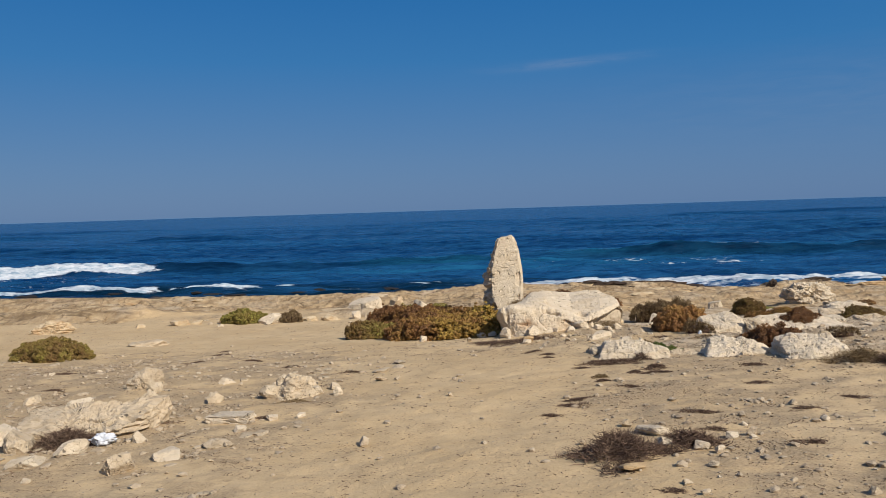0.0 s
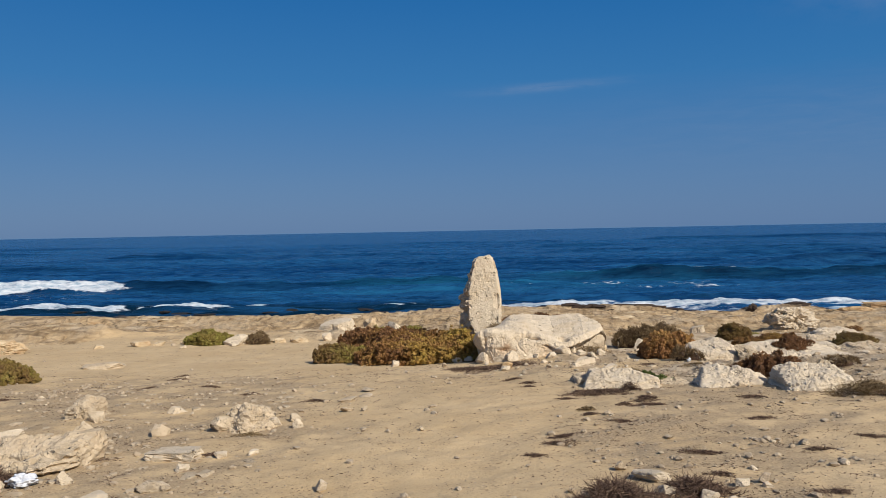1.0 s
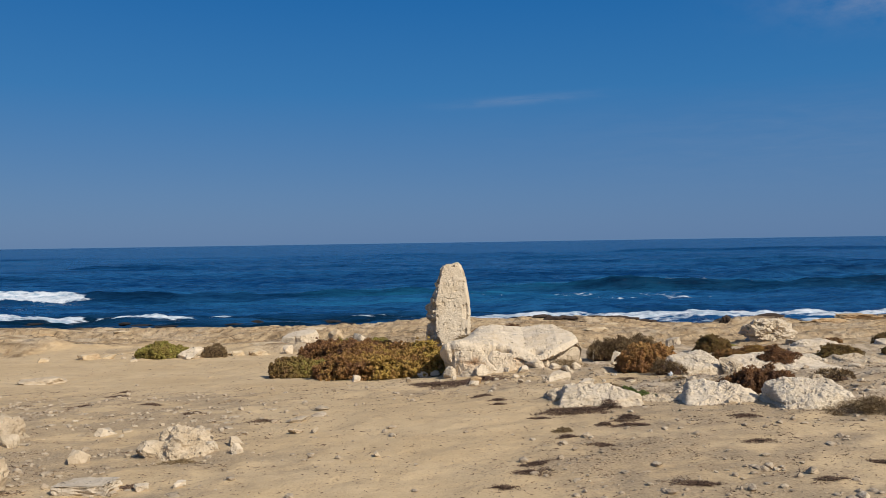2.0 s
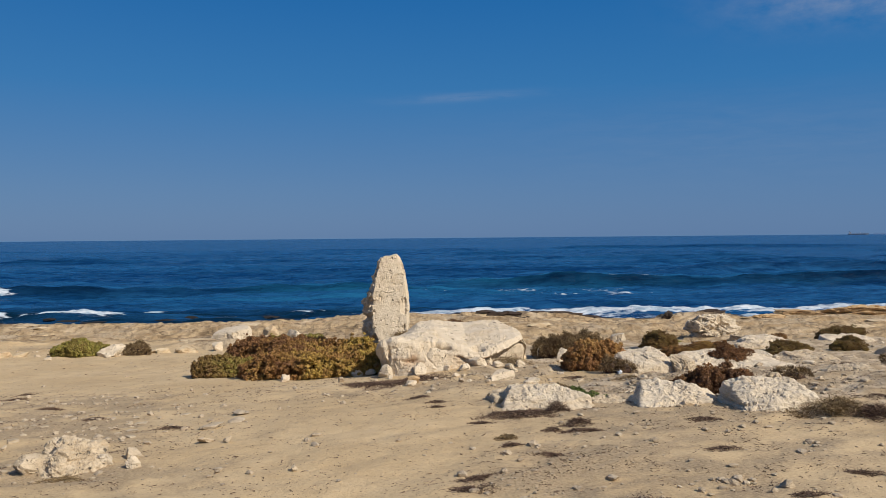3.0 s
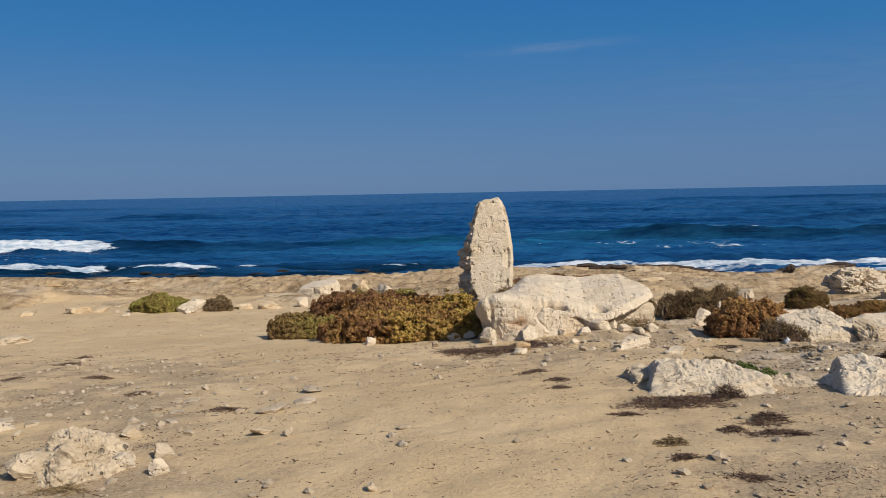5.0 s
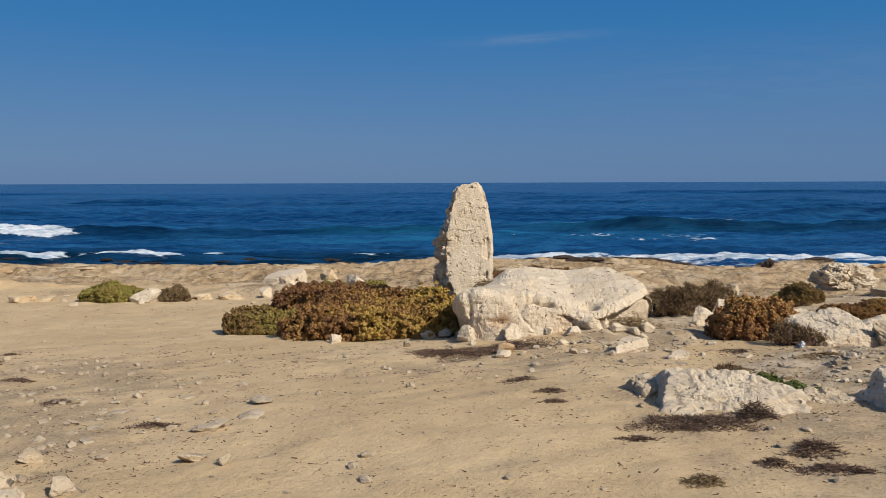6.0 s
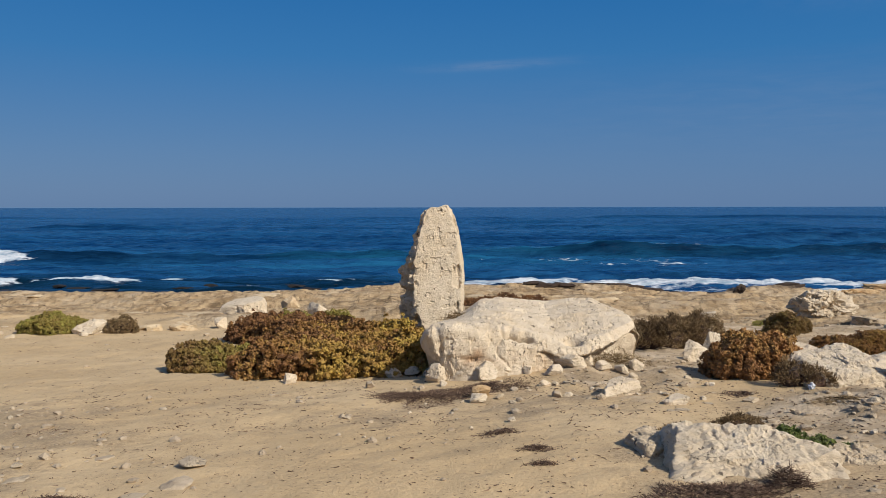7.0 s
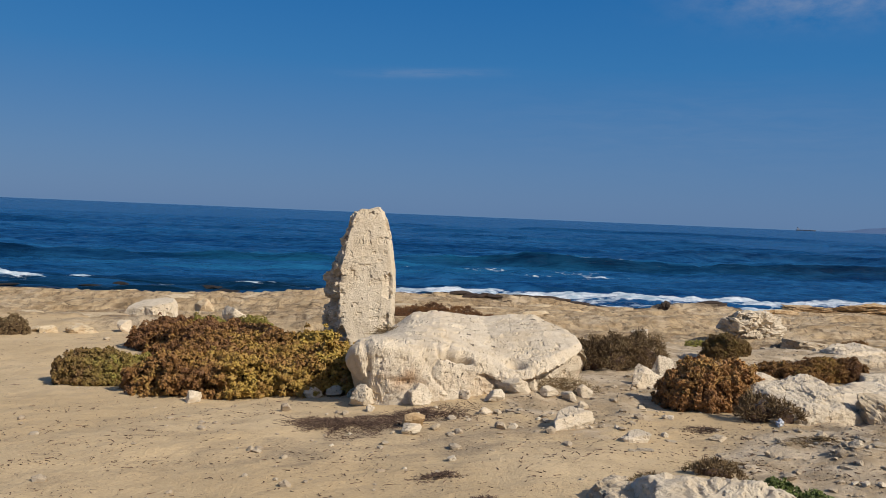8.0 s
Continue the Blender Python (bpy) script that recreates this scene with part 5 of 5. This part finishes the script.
shrub("round green cushion shrub at the edge of the rock shelf", OLIVE, [(-8.12, 23.8, 0.46, 0.38, 0.33), (-8.50, 23.85, 0.30, 0.30, 0.25), (-7.74, 23.85, 0.28, 0.28, 0.25)],
      405, 0.07, 0.032, 0.7, 180, 30, 0.1, lambda p: 0.55 + 0.15 * grain(p[:, 0] * 4, p[:, 1] * 4, 0, 406))
shrub("small round dry brown shrub among stones", DRY, [(-6.62, 23.7, 0.28, 0.26, 0.28)], 407, 0.06, 0.04, 0.3, 200, 20, 0.2)
shrub("flat brown and green cushion shrub on the sand", OLIVE, [(-8.98, 14.95, 0.46, 0.42, 0.34), (-9.32, 15.0, 0.38, 0.38, 0.30), (-8.60, 14.9, 0.34, 0.32, 0.26)],
      408, 0.066, 0.028, 0.7, 200, 32, 0.1, lambda p: 0.30 + 0.2 * grain(p[:, 0] * 4, p[:, 1] * 4, 0, 409))
# tint rises with height: low leaves darker, top leaves brighter
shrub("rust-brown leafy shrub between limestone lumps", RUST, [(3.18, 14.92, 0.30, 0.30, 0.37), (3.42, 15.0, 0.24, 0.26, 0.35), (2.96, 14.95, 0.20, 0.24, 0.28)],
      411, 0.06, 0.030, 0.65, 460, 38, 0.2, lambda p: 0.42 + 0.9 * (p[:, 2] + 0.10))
shrub("dry grey-brown twiggy shrub beside a boulder", DRY, [(3.55, 19.0, 0.36, 0.38, 0.40), (3.98, 19.1, 0.34, 0.36, 0.40), (3.2, 19.0, 0.26, 0.3, 0.32)],
      412, 0.085, 0.065, 0.14, 330, 22, 0.7, lambda p: 0.35 + 0.35 * grain(p[:, 0] * 5, p[:, 1] * 5, 0, 413))
shrub("low dry grey shrub at the foot of a limestone block", DRY, [(3.30, 14.2, 0.15, 0.13, 0.16), (3.46, 14.1, 0.12, 0.1, 0.12)], 414, 0.06, 0.05, 0.14, 420, 22, 0.7)
# tint again runs from dark low leaves to brighter high ones
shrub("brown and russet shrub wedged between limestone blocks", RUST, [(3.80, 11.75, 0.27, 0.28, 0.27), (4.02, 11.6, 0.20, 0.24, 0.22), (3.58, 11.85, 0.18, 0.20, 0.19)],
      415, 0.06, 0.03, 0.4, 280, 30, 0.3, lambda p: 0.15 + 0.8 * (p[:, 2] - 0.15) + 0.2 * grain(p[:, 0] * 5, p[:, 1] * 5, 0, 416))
# slightly brighter tint towards the top
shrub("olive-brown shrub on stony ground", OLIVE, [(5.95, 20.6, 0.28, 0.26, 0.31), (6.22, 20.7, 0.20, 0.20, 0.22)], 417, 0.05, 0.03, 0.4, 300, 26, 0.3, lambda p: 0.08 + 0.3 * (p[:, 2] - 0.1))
shrub("low russet and brown shrub spreading over limestone", RUSSET, [(5.80, 17.7, 0.36, 0.28, 0.22), (6.22, 17.6, 0.24, 0.22, 0.24), (5.45, 17.9, 0.22, 0.2, 0.16)], 418, 0.05, 0.03, 0.4, 280, 26, 0.3, lambda p: 0.25 + 0.25 * grain(p[:, 0] * 4, p[:, 1] * 4, 0, 419))
shrub("dark russet shrub among pale stones", RUST, [(5.25, 14.75, 0.24, 0.22, 0.23), (5.5, 14.9, 0.2, 0.2, 0.18)], 420, 0.05, 0.03, 0.4, 300, 26, 0.3, lambda p: 0.2 + 0 * p[:, 0])
shrub("low olive shrub among pale stones", OLIVE, [(7.4, 17.4, 0.28, 0.22, 0.19), (7.7, 17.5, 0.2, 0.2, 0.13)], 421, 0.05, 0.032, 0.4, 260, 24, 0.3, lambda p: 0.15 + 0 * p[:, 0])
shrub("low olive shrub among pale stones", OLIVE, [(9.05, 18.2, 0.30, 0.22, 0.19)], 422, 0.05, 0.032, 0.4, 260, 24, 0.3, lambda p: 0.15 + 0 * p[:, 0])
shrub("wide olive-brown shrub near the rock shelf", OLIVE, [(11.9, 23.5, 0.42, 0.32, 0.28), (11.5, 23.5, 0.3, 0.25, 0.2)], 423, 0.06, 0.04, 0.4, 200, 20, 0.3, lambda p: 0.12 + 0 * p[:, 0])
shrub("low russet shrub below a limestone ledge", RUSSET, [(9.75, 23.1, 0.34, 0.25, 0.2), (9.3, 23.2, 0.25, 0.2, 0.14)], 424, 0.07, 0.05, 0.35, 150, 16, 0.3, lambda p: 0.2 + 0 * p[:, 0])
shrub("low yellow-green tuft on the rock shelf", OLIVE, [(7.35, 24.6, 0.30, 0.24, 0.17), (7.65, 24.7, 0.2, 0.2, 0.13)], 425, 0.07, 0.05, 0.4, 150, 16, 0.3, lambda p: 0.95 + 0 * p[:, 0])
shrub("low dark shrub behind a boulder", RUST, [(1.75, 28.2, 0.70, 0.4, 0.34), (2.6, 28.3, 0.6, 0.4, 0.34), (0.95, 28.2, 0.5, 0.4, 0.26), (3.4, 28.2, 0.4, 0.35, 0.24)], 426, 0.07, 0.05, 0.3, 150, 16, 0.4, lambda p: 0.3 + 0.3 * grain(p[:, 0] * 4, p[:, 1] * 4, 0, 427))
shrub("fresh green leafy plant growing out of a crack", GREEN, [(2.30, 12.02, 0.14, 0.09, 0.11), (2.48, 11.94, 0.12, 0.08, 0.09), (2.64, 11.88, 0.07, 0.06, 0.06)], 428, 0.035, 0.040, 0.65, 500, 14, 0.2, name="plant", core=0.6)
shrub("small grey woolly plant in a hollow of the rock", DRY, [(1.58, 12.12, 0.15, 0.10, 0.085)], 429, 0.03, 0.03, 0.16, 1500, 20, 0.4, name="plant", core=0.7)
shrub("small grey woolly plant on the rock", DRY, [(2.2, 12.6, 0.16, 0.09, 0.07)], 430, 0.03, 0.03, 0.16, 1300, 18, 0.4, name="plant", core=0.7)
shrub("low grey-brown plant between stones", DRY, [(5.15, 12.5, 0.22, 0.14, 0.11)], 431, 0.05, 0.045, 0.16, 500, 18, 0.6, name="plant", core=0.7)
shrub("low grey-brown plant between stones", DRY, [(4.3, 12.4, 0.18, 0.12, 0.14)], 432, 0.05, 0.045, 0.16, 500, 18, 0.6, name="plant", core=0.7)
shrub("low brown plant between stones", DRY, [(7.9, 14.6, 0.3, 0.2, 0.13)], 433, 0.05, 0.045, 0.2, 300, 16, 0.5, name="plant", core=0.7)

DEAD = "dark dead plant lying flat on sandy ground"
dead_shrub("sprawling dark dead shrub with bare twigs among stones", 0.98, 6.25, 0.36, 0.40, 0.19, 1000, 501, None, 0.004, 0.19)
dead_shrub("sprawling dark dead shrub with bare twigs among stones", 1.60, 6.50, 0.26, 0.28, 0.12, 600, 502, None, 0.004, 0.15)
dead_shrub("dark dead shrub in front of a broken slab", -4.48, 7.58, 0.30, 0.20, 0.22, 700, 503, None, 0.004, 0.15)
dead_shrub("dark reddish dead mat at the foot of a slab", 1.50, 11.02, 0.34, 0.16, 0.07, 700, 504, None, 0.003, 0.10)
dead_shrub("dark upright dead stalks at the foot of a slab", 1.92, 11.12, 0.13, 0.10, 0.14, 220, 505, None, 0.003, 0.10)
dead_shrub("spiky dark dead tuft on the sand", 1.97, 10.35, 0.13, 0.10, 0.06, 160, 506, None, 0.003, 0.13, 1.6)
dead_shrub("small dark dead tuft on the sand", 1.69, 10.18, 0.08, 0.07, 0.05, 110, 507, None, 0.003, 0.08)
dead_shrub("small greenish dry tuft on the sand", 1.22, 9.86, 0.10, 0.07, 0.06, 150, 508, DRY, 0.003, 0.09)
dead_shrub("brown dry mat of stalks in front of a boulder", -0.10, 14.55, 0.62, 0.34, 0.05, 1300, 509, None, 0.003, 0.10)
dead_shrub("brown dry mat of stalks in front of a boulder", 0.55, 14.75, 0.40, 0.25, 0.05, 500, 510, None, 0.003, 0.10)
dead_shrub("dark dry shrub with pale tips beside a limestone block", 4.46, 10.15, 0.32, 0.26, 0.22, 700, 511, DRY, 0.0035, 0.14)
dead_shrub("dark dry shrub with pale tips beside a limestone block", 4.75, 9.95, 0.3, 0.22, 0.14, 500, 512, None, 0.0035, 0.13)
dead_shrub("dry twigs caught on top of a boulder", 0.22, 16.45, 0.20, 0.10, 0.08, 60, 513, DRY, 0.004, 0.26, 1.4, lift=0.64)
dead_shrub("brown dry stalks under the boulder's edge", 1.95, 15.55, 0.35, 0.25, 0.16, 260, 514, DRY, 0.003, 0.16)
dead_shrub("dry reddish sprig on the sand", -2.25, 11.45, 0.22, 0.06, 0.04, 110, 515, None, 0.003, 0.10)
for x, y, w, s in ((1.06, 10.75, 0.14, 1), (0.46, 12.74, 0.20, 2), (0.66, 12.12, 0.17, 3), (0.64, 11.72, 0.10, 4), (-4.43, 13.5, 0.20, 5), (-5.66, 15.5, 0.12, 6), (3.14, 10.15, 0.24, 7), (1.89, 10.02, 0.22, 8), (1.48, 9.1, 0.18, 9), (0.83, 8.55, 0.20, 10), (1.21, 9.45, 0.13, 11), (-5.46, 14.75, 0.26, 12), (0.51, 7.9, 0.15, 13), (0.76, 8.3, 0.22, 14), (1.95, 7.05, 0.16, 15), (2.58, 6.45, 0.22, 16), (1.99, 7.75, 0.32, 17), (2.94, 7.68, 0.16, 18), (2.01, 9.95, 0.18, 19), (-5.46, 13.5, 0.2, 20)):
    dead_shrub(DEAD, x, y, w * 0.8, w * 0.42, 0.03, int(560 * w), 530 + s, None, 0.003, 0.09)
for x, y, w, s in ((-7.37, 12.5, 0.44, 1), (-2.66, 8.5, 0.18, 2), (-3.9, 8.4, 0.30, 3), (1.23, 5.2, 0.10, 4), (-6.5, 10.8, 0.3, 5), (-2.55, 9.35, 0.26, 6), (2.9, 9.0, 0.2, 7), (3.6, 8.2, 0.22, 8), (-3.4, 12.3, 0.2, 9), (2.4, 12.9, 0.3, 10), (3.3, 13.3, 0.35, 11), (2.7, 13.9, 0.25, 12), (6.5, 13.6, 0.4, 13), (5.6, 11.2, 0.4, 14)):
    dead_shrub(DEAD, x, y, w * 0.8, w * 0.40, 0.03, int(450 * w), 560 + s, DRY if s in (6, 10, 11) else None, 0.003, 0.09)


# ---- loose stones ----
PEBBLES = []
for k in range(8):
    v, f = shard(600 + k, 1.0, 0.78, 0.62)
    me = bpy.data.meshes.new("stone")
    me.from_pydata(v.tolist(), [], f.tolist())
    me.materials.append((LIME, LIME_GREY, LIME_GREY, LIME, TAN, LIME_GREY, GRIT, LIME)[k])
    PEBBLES.append(me)


def stone(x, y, w, h=None, turn=None, kind=None, label="small pale limestone stone lying on sandy ground"):
    h = min(h or w * random.uniform(0.28, 0.5), 0.75 * w)
    kind = random.choice((0, 1, 2, 3, 5, 6, 7)) if kind is None else kind
    ob = new("stone", PEBBLES[kind])
    ob.matrix_world = pose(x, y + w * 0.3, ground_at(x, y + w * 0.3) - h * 0.18, random.uniform(-12, 12), random.uniform(-12, 12), random.uniform(0, 360) if turn is None else turn) @ Matrix.Diagonal((w, w, h / 0.62 * 1.2, 1))
    return tagged(ob, label, "stone", "loose stones")


BY_ROCK = "pale limestone stone fallen at the foot of a boulder"
for x, y, w, h in ((-0.02, 15.05, 0.26, 0.22), (0.50, 14.85, 0.30, 0.20), (0.72, 15.0, 0.24, 0.14), (1.42, 14.95, 0.33, 0.16), (1.20, 14.75, 0.20, 0.11), (-0.52, 15.85, 0.22, 0.12), (-0.30, 15.95, 0.26, 0.11), (-0.12, 15.75, 0.16, 0.10), (0.28, 15.05, 0.22, 0.10), (0.95, 14.95, 0.15, 0.09), (1.75, 14.95, 0.18, 0.10), (1.92, 14.85, 0.14, 0.09), (2.10, 15.0, 0.2, 0.12), (1.60, 15.15, 0.16, 0.16), (0.05, 14.75, 0.10, 0.06), (0.36, 13.8, 0.17, 0.09), (1.05, 14.4, 0.14, 0.07), (1.95, 14.5, 0.12, 0.08)):
    stone(x, y + 0.26, w, h * 0.9, None, random.choice((0, 3, 7)), BY_ROCK)
stone(0.41, 14.28, 0.19, 0.12, 10, 4, "rounded ochre stone in front of a boulder")
for x, y, w, h in ((-0.72, 15.25, 0.13, 0.11), (-1.72, 15.98, 0.17, 0.16), (-1.28, 7.07, 0.13, 0.13), (1.38, 6.42, 0.15, 0.09), (1.65, 6.28, 0.15, 0.09), (1.77, 6.17, 0.11, 0.09), (2.19, 6.73, 0.13, 0.10), (1.19, 7.27, 0.14, 0.09), (1.99, 6.64, 0.15, 0.07), (2.51, 5.12, 0.11, 0.08), (1.41, 5.09, 0.09, 0.06), (1.62, 5.75, 0.12, 0.06), (0.72, 6.6, 0.07, 0.06), (3.41, 13.4, 0.14, 0.08), (3.42, 13.0, 0.12, 0.07), (3.36, 14.0, 0.10, 0.06)):
    stone(x, y, w * 0.9, h * 0.72)
stone(1.38, 6.80, 0.30, 0.085, 8, 0, "long pale limestone stone beside a dead shrub")
stone(1.03, 5.72, 0.20, 0.06, 20, 4, "flat ochre stone on the sand beside a dead shrub")
for x, y, w, h in ((-1.42, 10.36, 0.09, 0.06), (-1.68, 10.5, 0.20, 0.05), (-1.60, 11.55, 0.24, 0.04), (-0.61, 9.1, 0.07, 0.05), (-2.09, 9.6, 0.14, 0.12), (-1.79, 11.2, 0.26, 0.05), (-1.64, 12.0, 0.26, 0.05), (-2.74, 10.6, 0.20, 0.09), (-2.17, 9.93, 0.16, 0.10), (2.9, 7.9, 0.1, 0.06), (2.95, 7.2, 0.10, 0.05), (2.3, 7.5, 0.08, 0.05)):
    stone(x, y, w, h)


def some_place(x0, x1, y0, y1):
    return random.uniform(x0, x1), random.uniform(y0, y1)


for count, region, lo, hi in ((60, (-7.5, -2.2, 6.0, 13.0), 0.04, 0.15), (36, (0.9, 3.6, 5.2, 8.2), 0.03, 0.09), (34, (-0.3, 3.2, 12.3, 15.0), 0.04, 0.12), (46, (3.0, 8.0, 10.8, 17.5), 0.05, 0.22), (24, (5.0, 13.0, 17.5, 27.0), 0.10, 0.36), (14, (-10.5, -3.5, 22.5, 26.0), 0.10, 0.26)):
    for _ in range(count):
        x, y = some_place(*region)
        stone(x, y, lo + (hi - lo) * random.random() ** 3)


# ---- grit and litter ----
def scatter(count, seed, share):
    """Places on the ground, thick where share is high."""
    rng = np.random.default_rng(seed)
    near = rng.uniform(0, 1, count) < 0.75
    y = np.where(near, 4.2 + 12 * rng.uniform(0, 1, count) ** 1.3, 12 + 20 * rng.uniform(0, 1, count))
    half = 1.5 + 0.62 * y
    x = rng.uniform(-1, 1, count) * half + 0.5
    keep = rng.uniform(0, 1, count) < share(x, y)
    return x[keep], y[keep], rng


def gravel():
    x, y, rng = scatter(30000, 701, lambda x, y: np.clip(0.05 + 0.8 * crust_share(x, y) ** 1.5 + 0.7 * stony_share(x, y), 0, 1) * (0.35 + 0.65 * step(-0.2, 0.6, fbm(x / 0.9, y / 0.9, 0, 702, 3))))
    v, f = ball(1)
    k = len(x)
    size = 0.005 + 0.034 * rng.uniform(0, 1, k) ** 4 + 0.0006 * y
    turn = rng.uniform(0, 6.283, k)
    c, s = np.cos(turn)[:, None], np.sin(turn)[:, None]
    jit = v[None] * rng.uniform(0.7, 1.3, (k, len(v), 1)) * np.stack([size * rng.uniform(0.8, 1.5, k), size, size * rng.uniform(0.4, 0.8, k)], -1)[:, None, :]
    px = jit[..., 0] * c - jit[..., 1] * s + x[:, None]
    py = jit[..., 0] * s + jit[..., 1] * c + y[:, None]
    pz = jit[..., 2] + (lie(x, y) + size * 0.2)[:, None]
    faces = (f[None] + np.arange(k)[:, None, None] * len(v)).reshape(-1, 3)
    tagged(solid("gravel", np.stack([px, py, pz], -1).reshape(-1, 3), faces, GRIT, None, "", False), "pale limestone gravel strewn over the sand", "gravel", kind="stuff")


def litter():
    streak = lambda x, y: np.clip(0.14 + 0.55 * crust_share(x, y), 0, 1) * step(0.0, 0.7, fbm(x / 0.45, y / 0.28, 0, 712, 4, 0.65)) + 0.015 + 0.12 * step(0.2, 1.2, x) * step(-0.3, 0.5, fbm(x / 1.1, y / 0.7, 0, 713, 3))
    x, y, rng = scatter(230000, 711, lambda x, y: streak(x, y) * (1 - shelf_share(x, y)))
    k = len(x)
    a = rng.uniform(0, 6.283, k)
    way = unit(np.column_stack([np.cos(a), np.sin(a), rng.uniform(-0.05, 0.25, k)]))
    start = np.column_stack([x, y, lie(x, y) + 0.003])
    v, f = needles(start, way, (0.008 + 0.040 * rng.uniform(0, 1, k) ** 3) * (0.7 + 0.05 * y), rng.uniform(0.0015, 0.0045, k) * (0.6 + 0.06 * y), rng)
    tagged(solid("litter", v, f, DARKDRY, None, "", False, {"tint": np.repeat(rng.uniform(0.2, 1, k), 4)}), "dark dry plant litter strewn over the sand", "plant litter", kind="stuff")


def rubble():
    """Flat shards too many to count, sunk in the grit."""
    x, y, rng = scatter(9000, 721, lambda x, y: np.clip(0.55 * step(-1.6, -3.0, x) * step(14, 11.5, y) + 0.55 * stony_share(x, y) + 0.35 * np.exp(-((x - 1.2) / 1.5) ** 2 - ((y - 14.2) / 1.0) ** 2), 0, 1) * step(0.0, 0.6, fbm(x / 0.8, y / 0.8, 0, 722, 3)))
    v, f = ball(2)
    k = len(x)
    size = 0.012 + 0.05 * rng.uniform(0, 1, k) ** 3
    turn = rng.uniform(0, 6.283, k)
    c, s = np.cos(turn)[:, None], np.sin(turn)[:, None]
    cut = np.sign(v) * np.abs(v) ** 0.6
    jit = cut[None] * rng.uniform(0.75, 1.25, (k, len(v), 1)) * np.stack([size * rng.uniform(1.0, 1.7, k), size, size * rng.uniform(0.25, 0.5, k)], -1)[:, None, :]
    px = jit[..., 0] * c - jit[..., 1] * s + x[:, None]
    py = jit[..., 0] * s + jit[..., 1] * c + y[:, None]
    pz = jit[..., 2] + lie(x, y)[:, None]
    faces = (f[None] + np.arange(k)[:, None, None] * len(v)).reshape(-1, 3)
    tagged(solid("rubble", np.stack([px, py, pz], -1).reshape(-1, 3), faces, LIME_GREY, None, "", False), "flat pale limestone shards sunk in the grit", "rubble", kind="stuff")


gravel()
rubble()
litter()
